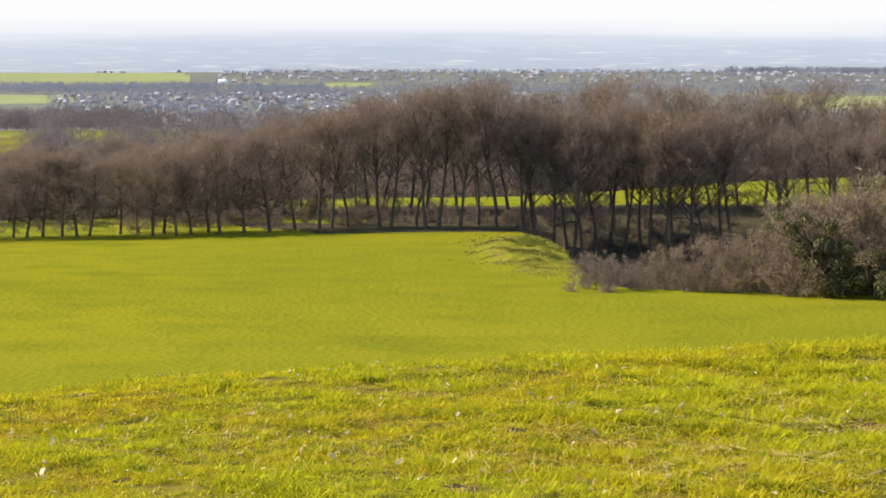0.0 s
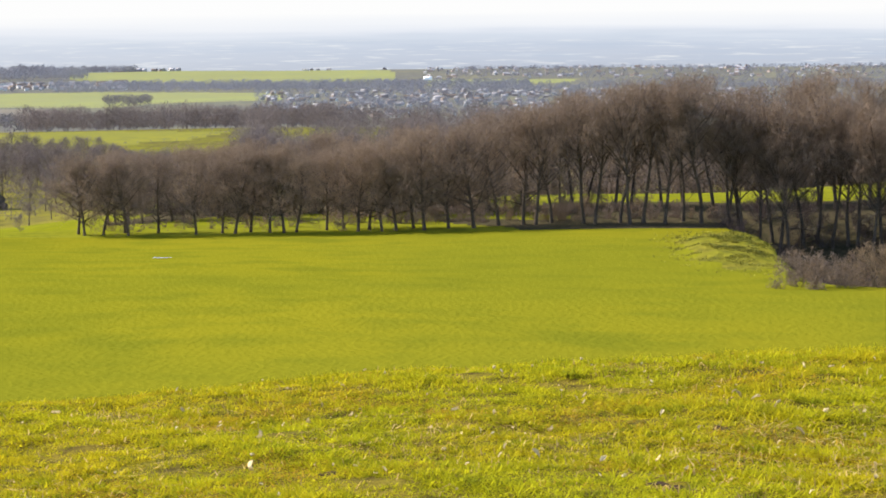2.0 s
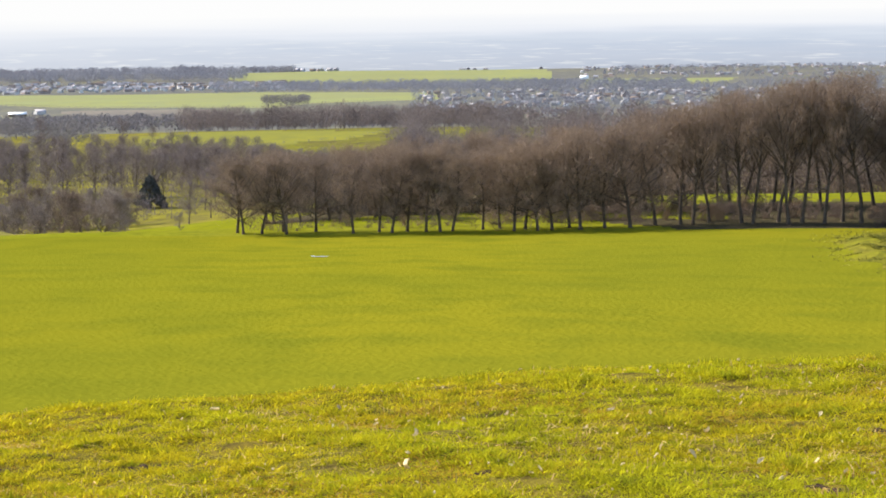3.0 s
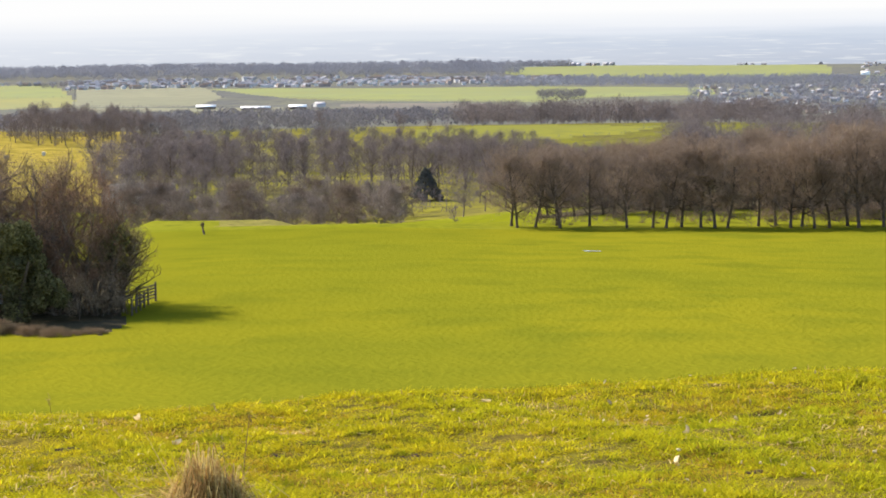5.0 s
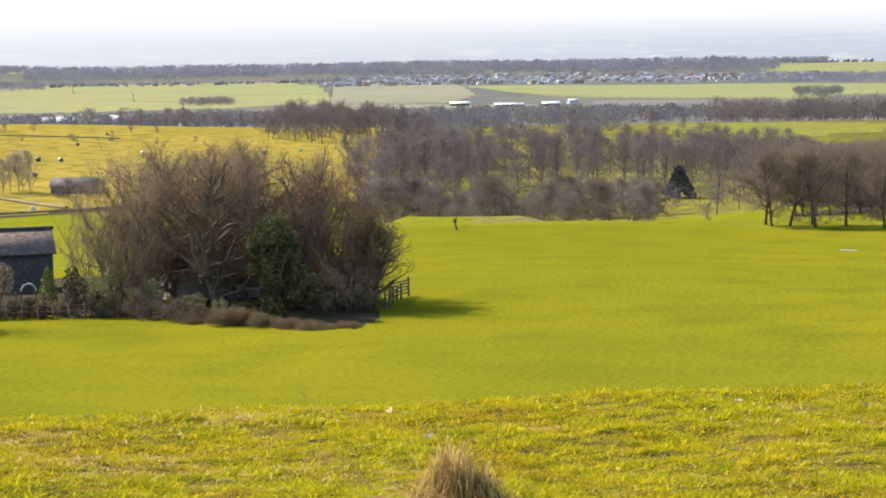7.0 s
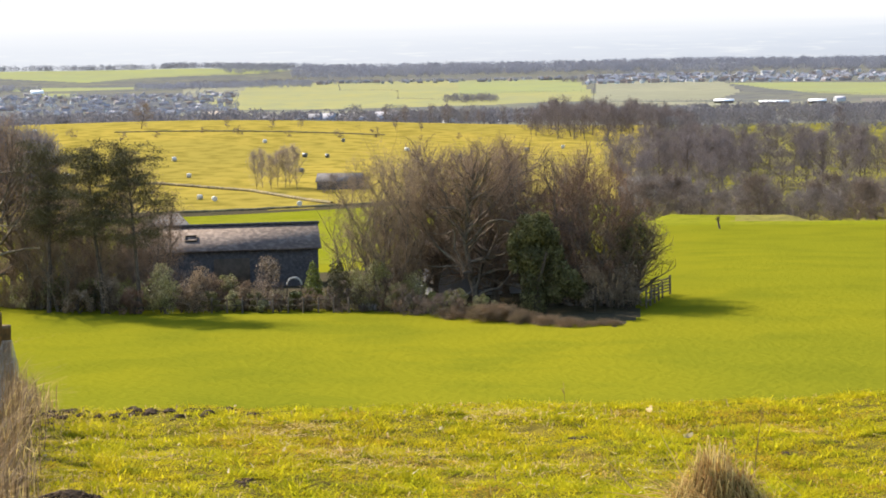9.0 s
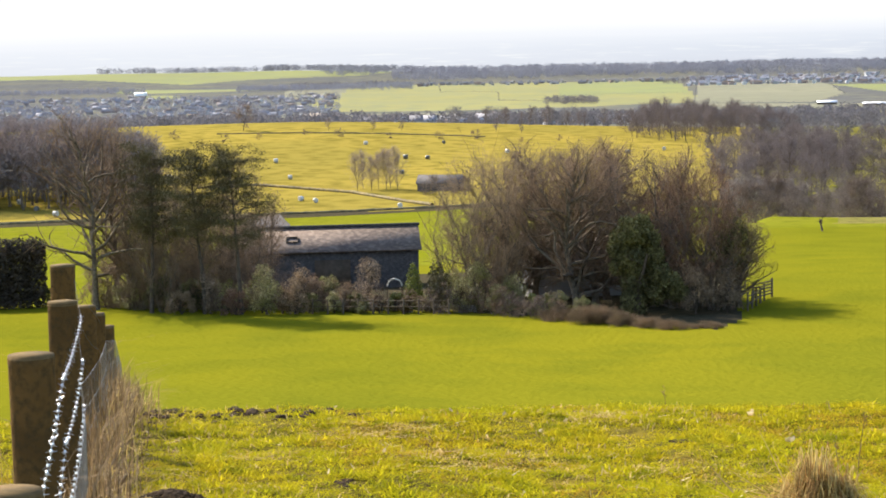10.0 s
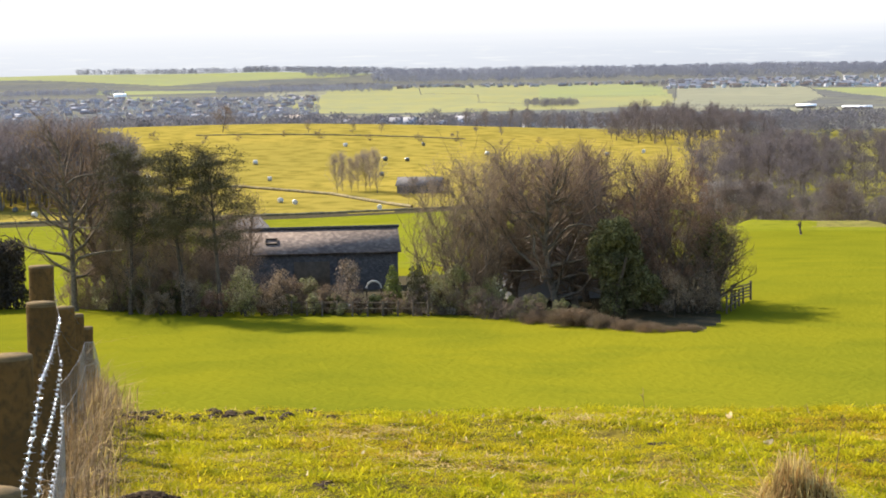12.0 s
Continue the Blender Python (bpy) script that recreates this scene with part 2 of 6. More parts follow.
class Buf:
    """Gathers vertices, quads and triangles of one mesh."""

    def __init__(self):
        self.v, self.q, self.t, self.n = [], [], [], 0

    def add(self, verts, quads=(), tris=()):
        verts = np.asarray(verts, float).reshape(-1, 3)
        if len(quads):
            self.q.append(np.asarray(quads, int).reshape(-1, 4) + self.n)
        if len(tris):
            self.t.append(np.asarray(tris, int).reshape(-1, 3) + self.n)
        self.v.append(verts)
        self.n += len(verts)

    def tube(self, path, radii, sides=5, cap=False):
        path = np.asarray(path, float)
        n = len(path)
        along = np.gradient(path, axis=0)
        along /= np.linalg.norm(along, axis=1)[:, None] + 1e-9
        ref = np.where(np.abs(along[:, 2:3]) > 0.9, [[1.0, 0, 0]], [[0, 0, 1.0]])
        s = np.cross(along, ref)
        s /= np.linalg.norm(s, axis=1)[:, None] + 1e-9
        w = np.cross(s, along)
        ang = np.arange(sides) * 2 * np.pi / sides
        r = np.asarray(radii, float)[:, None, None] * np.ones((n, 1, 1))
        ring = path[:, None] + r * (np.cos(ang)[None, :, None] * s[:, None] + np.sin(ang)[None, :, None] * w[:, None])
        q = []
        for i in range(n - 1):
            for j in range(sides):
                k = (j + 1) % sides
                q.append((i * sides + j, i * sides + k, (i + 1) * sides + k, (i + 1) * sides + j))
        verts, tris = ring.reshape(-1, 3), []
        if cap:
            verts = np.vstack([verts, path[-1:]])
            c = len(verts) - 1
            tris = [((n - 1) * sides + j, (n - 1) * sides + (j + 1) % sides, c) for j in range(sides)]
        self.add(verts, q, tris)

    def box(self, x0, x1, y0, y1, z0, z1):
        v = [(x, y, z) for z in (z0, z1) for x, y in ((x0, y0), (x1, y0), (x1, y1), (x0, y1))]
        self.add(v, [(3, 2, 1, 0), (4, 5, 6, 7), (0, 1, 5, 4), (1, 2, 6, 5), (2, 3, 7, 6), (3, 0, 4, 7)])

    def spikes(self, base, way, length, width, rng):
        """Thin triangles: one for each base point."""
        n = len(base)
        side = np.cross(way, rng.normal(size=(n, 3)))
        side /= np.linalg.norm(side, axis=1)[:, None] + 1e-9
        w = (np.asarray(width) * np.ones(n))[:, None] * side * 0.5
        tip = base + way * (np.asarray(length) * np.ones(n))[:, None]
        v = np.stack([base - w, base + w, tip], 1).reshape(-1, 3)
        self.add(v, (), np.arange(3 * n).reshape(-1, 3))

    def leaves(self, at, normal, size, rng):
        """Small quads with a pointed end, set at the points, facing near the normals."""
        n = len(at)
        nn = normal + rng.normal(size=(n, 3)) * 0.7
        nn /= np.linalg.norm(nn, axis=1)[:, None] + 1e-9
        s = np.cross(nn, rng.normal(size=(n, 3)))
        s /= np.linalg.norm(s, axis=1)[:, None] + 1e-9
        u = np.cross(nn, s)
        z = (np.asarray(size) * np.ones(n))[:, None]
        v = np.stack([at - s * z * 0.5, at + u * z * 0.4, at + s * z * 0.6, at - u * z * 0.4], 1).reshape(-1, 3)
        self.add(v, np.arange(4 * n).reshape(-1, 4))

    def mesh(self, name, *mats, shade=False, index=None):
        return mesh_of(name, np.vstack(self.v), [np.vstack(x) for x in (self.q, self.t) if x], mats, index, shade)


def part(name, me, parent, label=""):
    ob = new(name, me)
    ob.parent = parent
    return tagged(ob, label)


def thing(name, label, category, group="", m=None, kind=""):
    ob = new(name)
    if m is not None:
        ob.matrix_basis = m
    return tagged(ob, label, category, group, kind)


# ---- the lie of the land ----
PROFILE = [(0.5, -1.6), (6, -1.74), (13, -2.2), (20, -3.7), (40, -8.6), (70, -14.4), (92, -16.7), (147, -18.9), (205, -21.2), (228, -22.1), (285, -22.4)]
FRONT = PROFILE + [(330, -27), (400, -32), (550, -33), (650, -33.4), (720, -34), (900, -42), (1500, -63), (2500, -76), (3400, -86.7), (4300, -79.4), (4450, -92), (4690, -114)]
LEFT = PROFILE[:-3] + [(190, -22), (260, -27), (330, -31.5), (390, -34), (470, -32.8), (550, -30.5), (650, -28), (760, -35), (950, -44), (1500, -63), (2500, -76), (3400, -86.7), (4300, -79.4), (4450, -92), (4690, -114)]


def table(knots, soft):
    u = np.linspace(np.log(0.5), np.log(4800), 1500)
    d, z = np.array(knots).T
    s = np.interp(u, np.log(d), z)
    w = int(soft / (u[1] - u[0]))
    k = np.hanning(2 * w + 1)
    return u, np.convolve(np.pad(s, w, mode="edge"), k / k.sum(), "valid")


T_FRONT, T_LEFT = table(FRONT, 0.10), table(LEFT, 0.10)


def wave(x, y, size, seed=0.0):
    """Smooth rolling noise between about -1 and 1."""
    x, y = np.asarray(x, float) / size + seed, np.asarray(y, float) / size - seed
    return (np.sin(x * 2.1 + 1.3 * np.sin(y * 1.7 + seed)) + np.sin(y * 2.6 + 1.1 * np.sin(x * 1.9 - seed)) + np.sin((x + y) * 1.45 + seed)) / 3


RIDGE = 10.0


def ground(x, y):
    """Height of the ground."""
    x, y = np.asarray(x, float), np.asarray(y, float)
    d = np.hypot(x, y) + 1e-6
    az = np.degrees(np.arctan2(-x, y))
    u = np.log(np.clip(d, 0.5, 4700))
    zf, zl = np.interp(u, *T_FRONT), np.interp(u, *T_LEFT)
    left = smooth(az, 24, 40)
    z = zf * (1 - left) + zl * left
    # the knoll stands higher to the right
    tilt = np.interp(az, [-40, -12, 0, 7.5, 11, 22, 30, 42, 46, 90], [0.5, 0.30, 0.15, 0.06, 0.0, -0.13, -0.17, -0.12, -0.13, 0.0])
    z = z + tilt * smooth(d, 2, 13) * (1 - smooth(d, 40, 90))
    # tussocky close by, rolling far off
    z = z + (0.03 * wave(x, y, 0.8) + 0.016 * wave(x, y, 0.34, 6.0) + 0.009 * wave(x, y, 0.13, 2.5)) * smooth(d, 2, 5) * (1 - smooth(d, 13, 16))
    z = z + (0.30 * wave(x, y, 30, 2.0) + 0.04 * wave(x, y, 9, 5.0)) * smooth(d, 50, 100) * (1 - smooth(d, 185, 225))
    z = z + 1.5 * wave(x, y, 150, 1.0) * smooth(d, 300, 500) + 2.2 * wave(x, y, 700, 3.0) * smooth(d, 900, 1500)
    z = z - 5.0 * smooth(az, 10, 22) * (1 - smooth(az, 24, 32)) * smooth(d, 231, 275) * (1 - smooth(d, 340, 430))
    # the pasture beyond the belt climbs to the right
    z = z + 3.6 * smooth(-az, 0, 12) * smooth(d, 240, 305) * (1 - smooth(d, 305, 420))
    # the far ridge rises to the left
    z = z + RIDGE * smooth(az, 33, 39) * smooth(d, 3350, 4250)
    # a rough mound beyond the crest
    z = z + 1.65 * smooth(az, 21.2, 22.6) * (1 - smooth(az, 25.6, 26.6)) * smooth(d, 238, 256) * (1 - smooth(d, 270, 295))
    # lumpy ground on the end of the bank
    lump = np.exp(-(((az + 2.0) / 1.3) ** 2 + ((d - 198) / 20) ** 2) ** 2)
    z = z + lump * (0.45 * wave(x, y, 3.2, 1.7) + 0.35 * wave(x, y, 1.6, 4.1) + 0.5)
    z = z - 0.45 * smooth(az, -1, 9) * (1 - smooth(az, 14, 21)) * smooth(d, 160, 226)
    # the field's end bank and the hollow behind it
    edge = np.interp(az - 0.2, [-6, -5, -4.3, -3.85, -3.2, -2.7, -2.2, -1.5], [155, 157, 163, 180, 203, 215, 226, 260])
    z = z - 6.0 * smooth(d - edge, 0, 18) * (1 - smooth(d, 226, 247)) * smooth(-az, 1.6, 2.8)
    return z + EYE


def spot(az, d, up=0.0):
    """A place so many degrees to the left of the first view, d metres away, on the ground."""
    r = radians(az)
    x, y = -d * math.sin(r), d * math.cos(r)
    return x, y, float(ground(x, y)) + up


def stand(az, d, turn=0.0, size=1.0, sink=0.0):
    x, y, z = spot(az, d)
    return Matrix.Translation((x, y, z - sink)) @ Matrix.Rotation(turn, 4, "Z") @ Matrix.Scale(size, 4)


def make_ground():
    az = np.radians(np.concatenate([np.arange(-180, -16, 4.0), np.arange(-16, 50, 0.13), np.linspace(50, 180, 34)]))
    ds = np.concatenate([[0.002, 0.5, 1.5, 3], np.arange(4.5, 7, 0.25), np.arange(7, 14.5, 0.08), np.geomspace(14.5, 90, 36)[:-1], np.arange(90, 300, 2.0), np.geomspace(300, 1500, 80)[:-1], np.geomspace(1500, 4690, 190)])
    A, D = np.meshgrid(az, ds)
    X, Y = -D * np.sin(A), D * np.cos(A)
    Z = ground(X, Y)
    V = np.stack([X, Y, Z], -1).reshape(-1, 3)
    nr, nc = A.shape
    i = np.arange(nr * nc).reshape(nr, nc)
    q = np.stack([i[:-1, :-1], i[1:, :-1], i[1:, 1:], i[:-1, 1:]], -1).reshape(-1, 4)
    ac = np.degrees((A[:-1, :-1] + A[1:, 1:]) / 2)
    dc = (D[:-1, :-1] + D[1:, 1:]) / 2
    xc, yc = -dc * np.sin(np.radians(ac)), dc * np.cos(np.radians(ac))
    jit = wave(xc, yc, 9, 4.0)
    mats = [M_TURF, M_CROP, M_LITTER, M_LAWN, M_ROUGH, M_STRAW, M_FARFIELD, M_FALLOW, M_VALLEY, M_PLAIN, M_WOODFLOOR, M_PLOUGH, M_HILLGRASS, M_VALLEYGRASS, M_VALE, M_DRYBANK]
    k = np.full(dc.shape, 4)

    def zone(mask, m):
        k[mask] = mats.index(m)
    zone(dc < 13.6 + 0.6 * wave(xc, yc, 1.5), M_TURF)
    zone((dc >= 13.6 + 0.6 * wave(xc, yc, 1.5)) & (dc < 229), M_CROP)
    # garden and yard of the farm, the hollow, the wood's floor
    edge = np.interp(ac, [25.2, 26.3, 27.2, 29, 31.5, 34, 38, 41, 45, 50], [152, 131, 125, 126.5, 134, 138, 138, 141, 148, 151])
    zone((ac > 26.5 + 0.12 * jit) & (dc > edge + 1.5 + jit) & (dc < 185), M_LITTER)
    zone((ac > 43) & (dc > 150) & (dc < 300), M_LAWN)
    rim = np.interp(ac - 0.2, [-6, -5, -4.3, -3.85, -3.2, -2.7, -2.2, -1.5], [155, 157, 163, 180, 203, 215, 226, 260])
    zone((ac < -2.2) & (dc > rim + 7 + 2 * jit) & (dc < 240), M_LITTER)
    bank = ((ac + 2.1 - 0.02 * (dc - 195)) / 1.6) ** 2 + ((dc - 196) / 22) ** 2 + 0.55 * wave(xc, yc, 4, 6.0)
    zone((bank < 0.75) & (dc < 229) & (dc < rim + 9), M_ROUGH)
    zone((dc >= 229) & (dc < 275) & (ac < 4 + 2 * jit), M_LITTER)
    zone((dc >= 229) & (dc < 305) & (ac >= 4 + 2 * jit), M_LAWN)
    zone((dc >= np.interp(ac, [-14, -8, 4, 5], [252, 262, 268, 247]) + 2 * jit) & (dc < 305), M_LAWN)
    zone((dc >= 305) & (dc < 620), M_WOODFLOOR)
    zone((dc >= 256 + 2 * jit) & (dc < 320) & (ac > 4.5 + jit) & (ac < 14.8 + jit), M_LITTER)
    zone((ac > 25.2 + 0.5 * jit) & (dc > np.interp(ac, [30, 34], [231, 200]) + 3 * jit) & (dc < 385), M_LAWN)
    zone((ac > 25) & (dc > 378) & (dc < 388), M_LITTER)
    zone((ac > 24 + 0.5 * jit) & (dc > 388 + 3 * jit) & (dc < 720), M_STRAW)
    zone((ac < 26.2 + 0.4 * jit) & (dc > 386) & (dc < 600), M_WOODFLOOR)
    zone((ac > 14.6 + 0.5 * jit) & (ac < 26.2 + 0.4 * jit) & (dc > 306) & (dc < 735), M_VALE)
    zone((ac > 21.4 + 0.3 * jit) & (ac < 24.1 + 0.2 * jit) & (dc > 234) & (dc < 300), M_DRYBANK)
    zone((ac < 14.6 + 0.5 * jit) & (dc > 600) & (dc < 735), M_WOODFLOOR)
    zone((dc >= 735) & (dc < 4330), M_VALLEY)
    zone((ac > 8) & (ac < 17.6) & (dc > 725) & (dc < 860), M_WOODFLOOR)

    def field(m, *corners):
        """A field between corners given as degrees to the left and metres away."""
        inside = np.zeros(dc.shape, bool)
        for (a0, d0), (a1, d1) in zip(corners, corners[1:] + corners[:1]):
            if d0 != d1:
                inside ^= ((d0 > dc) != (d1 > dc)) & (ac < a0 + (a1 - a0) * (dc - d0) / (d1 - d0))
        zone(inside, m)

    field(M_VALLEYGRASS, (18.4, 692), (15.9, 727), (11.6, 684), (12.8, 641), (15.9, 618), (18.6, 626))
    field(M_VALE, (24.6, 690), (19.2, 700), (19.4, 662), (24.8, 655))
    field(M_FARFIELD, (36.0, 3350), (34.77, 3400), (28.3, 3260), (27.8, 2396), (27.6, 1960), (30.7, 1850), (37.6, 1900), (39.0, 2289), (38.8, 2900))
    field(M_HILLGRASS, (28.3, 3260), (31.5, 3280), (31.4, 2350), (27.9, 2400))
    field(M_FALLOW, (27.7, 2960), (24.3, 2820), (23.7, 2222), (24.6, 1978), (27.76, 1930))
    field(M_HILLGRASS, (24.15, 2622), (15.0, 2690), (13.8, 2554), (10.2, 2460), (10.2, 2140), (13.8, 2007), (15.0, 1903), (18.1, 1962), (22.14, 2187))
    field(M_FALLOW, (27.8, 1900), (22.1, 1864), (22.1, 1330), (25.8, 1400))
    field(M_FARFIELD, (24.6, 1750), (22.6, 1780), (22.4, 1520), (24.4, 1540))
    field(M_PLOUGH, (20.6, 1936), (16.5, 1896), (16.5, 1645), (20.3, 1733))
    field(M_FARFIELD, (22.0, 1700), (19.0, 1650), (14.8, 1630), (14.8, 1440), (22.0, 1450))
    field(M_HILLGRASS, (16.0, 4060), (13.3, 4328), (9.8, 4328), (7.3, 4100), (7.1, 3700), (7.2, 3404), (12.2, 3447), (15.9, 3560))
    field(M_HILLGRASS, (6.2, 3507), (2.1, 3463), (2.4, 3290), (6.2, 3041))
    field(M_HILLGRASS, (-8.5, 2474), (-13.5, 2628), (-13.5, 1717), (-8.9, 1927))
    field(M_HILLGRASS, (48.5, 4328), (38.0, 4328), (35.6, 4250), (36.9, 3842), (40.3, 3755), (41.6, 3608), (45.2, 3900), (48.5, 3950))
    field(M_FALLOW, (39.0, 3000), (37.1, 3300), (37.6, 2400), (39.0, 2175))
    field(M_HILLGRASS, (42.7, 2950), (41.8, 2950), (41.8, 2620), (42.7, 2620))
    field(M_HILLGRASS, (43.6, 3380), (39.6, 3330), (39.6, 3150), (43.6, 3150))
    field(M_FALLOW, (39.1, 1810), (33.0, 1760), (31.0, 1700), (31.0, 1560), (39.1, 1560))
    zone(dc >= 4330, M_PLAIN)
    ob = new("ground", mesh_of("ground", V, q, mats, k.ravel(), True))
    tagged(ob, "rolling farmland of bright green young crop and pasture", "ground", kind="structure")


make_ground()


def make_backdrop():
    """The hazy plain and low sky beyond everything, haze painted as glow: bluer to the right, whiter towards the sun.
    """
    az = np.radians(np.arange(-180, 181, 3.0))
    zs = [-122, -60, -30, -10, 2, 12, 60, 150]
    A, Zs = np.meshgrid(az, zs)
    R = 4700
    V = np.stack([-R * np.sin(A), R * np.cos(A), Zs + EYE], -1).reshape(-1, 3)
    i = np.arange(A.size).reshape(A.shape)
    q = np.stack([i[:-1, :-1], i[:-1, 1:], i[1:, 1:], i[1:, :-1]], -1).reshape(-1, 4)
    m = bpy.data.materials.new("hazy_distance")
    m.use_nodes = True
    n, l = m.node_tree.nodes, m.node_tree.links
    n.remove(n["Principled BSDF"])
    geo = n.new("ShaderNodeNewGeometry")
    sep = n.new("ShaderNodeSeparateXYZ")
    l.new(geo.outputs["Position"], sep.inputs[0])

    def streaks(sx, sz, detail):
        mp = n.new("ShaderNodeMapping")
        mp.inputs["Scale"].default_value = (sx, sx, sz)
        l.new(geo.outputs["Position"], mp.inputs[0])
        t = n.new("ShaderNodeTexNoise")
        t.inputs["Scale"].default_value, t.inputs["Detail"].default_value = 1.0, detail
        l.new(mp.outputs[0], t.inputs["Vector"])
        return t.outputs[0]

    def ranged(value, lo, hi):
        r = n.new("ShaderNodeMapRange")
        r.inputs[1].default_value, r.inputs[2].default_value = lo, hi
        l.new(value, r.inputs[0])
        return r.outputs[0]

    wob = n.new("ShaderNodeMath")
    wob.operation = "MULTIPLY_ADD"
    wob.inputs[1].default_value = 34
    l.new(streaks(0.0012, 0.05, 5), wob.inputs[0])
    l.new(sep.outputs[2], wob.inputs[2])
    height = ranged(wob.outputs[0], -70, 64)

    def ramp(stops):
        c = n.new("ShaderNodeValToRGB")
        el = c.color_ramp.elements
        el[0].position, el[0].color = stops[0][0], (*stops[0][1], 1)
        el[1].position, el[1].color = stops[-1][0], (*stops[-1][1], 1)
        for p, col in stops[1:-1]:
            el.new(p).color = (*col, 1)
        l.new(height, c.inputs[0])
        return c.outputs[0]

    def mixed(f, one, two):
        x = n.new("ShaderNodeMix")
        x.data_type = "RGBA"
        l.new(f, x.inputs[0])
        l.new(one, x.inputs[6])
        if isinstance(two, tuple):
            x.inputs[7].default_value = two
        else:
            l.new(two, x.inputs[7])
        return x.outputs[2]

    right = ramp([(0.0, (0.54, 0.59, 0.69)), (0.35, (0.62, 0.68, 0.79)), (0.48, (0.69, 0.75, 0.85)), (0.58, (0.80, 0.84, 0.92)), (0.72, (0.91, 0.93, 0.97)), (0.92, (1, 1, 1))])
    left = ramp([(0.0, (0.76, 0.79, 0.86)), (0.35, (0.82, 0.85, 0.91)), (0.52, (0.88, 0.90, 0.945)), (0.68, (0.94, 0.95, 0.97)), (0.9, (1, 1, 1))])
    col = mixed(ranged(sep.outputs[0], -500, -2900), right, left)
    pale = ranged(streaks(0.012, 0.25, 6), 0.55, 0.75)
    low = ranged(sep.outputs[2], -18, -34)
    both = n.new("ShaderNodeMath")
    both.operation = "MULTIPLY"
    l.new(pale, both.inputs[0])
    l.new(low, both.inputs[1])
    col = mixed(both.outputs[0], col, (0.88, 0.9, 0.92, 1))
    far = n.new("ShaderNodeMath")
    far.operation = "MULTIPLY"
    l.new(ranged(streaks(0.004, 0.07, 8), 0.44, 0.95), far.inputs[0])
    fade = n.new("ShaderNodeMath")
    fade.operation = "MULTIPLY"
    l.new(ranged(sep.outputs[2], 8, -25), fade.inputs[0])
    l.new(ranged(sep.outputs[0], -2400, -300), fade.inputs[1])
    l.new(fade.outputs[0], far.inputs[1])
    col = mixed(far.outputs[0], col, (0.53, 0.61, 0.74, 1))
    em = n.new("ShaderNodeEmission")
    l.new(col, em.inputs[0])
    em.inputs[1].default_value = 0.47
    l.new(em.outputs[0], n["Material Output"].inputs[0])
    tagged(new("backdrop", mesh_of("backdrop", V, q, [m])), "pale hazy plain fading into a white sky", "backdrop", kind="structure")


make_backdrop()


# ---- trees ----
def bent(start, way, length, steps, rng, wobble=0.12, lift=0.0):
    pts, p, w = [np.array(start, float)], np.array(start, float), np.array(way, float)
    for _ in range(steps):
        w = w + rng.normal(size=3) * wobble + np.array([0, 0, lift])
        w /= np.linalg.norm(w)
        p = p + w * length / steps
        pts.append(p.copy())
    return np.array(pts), w


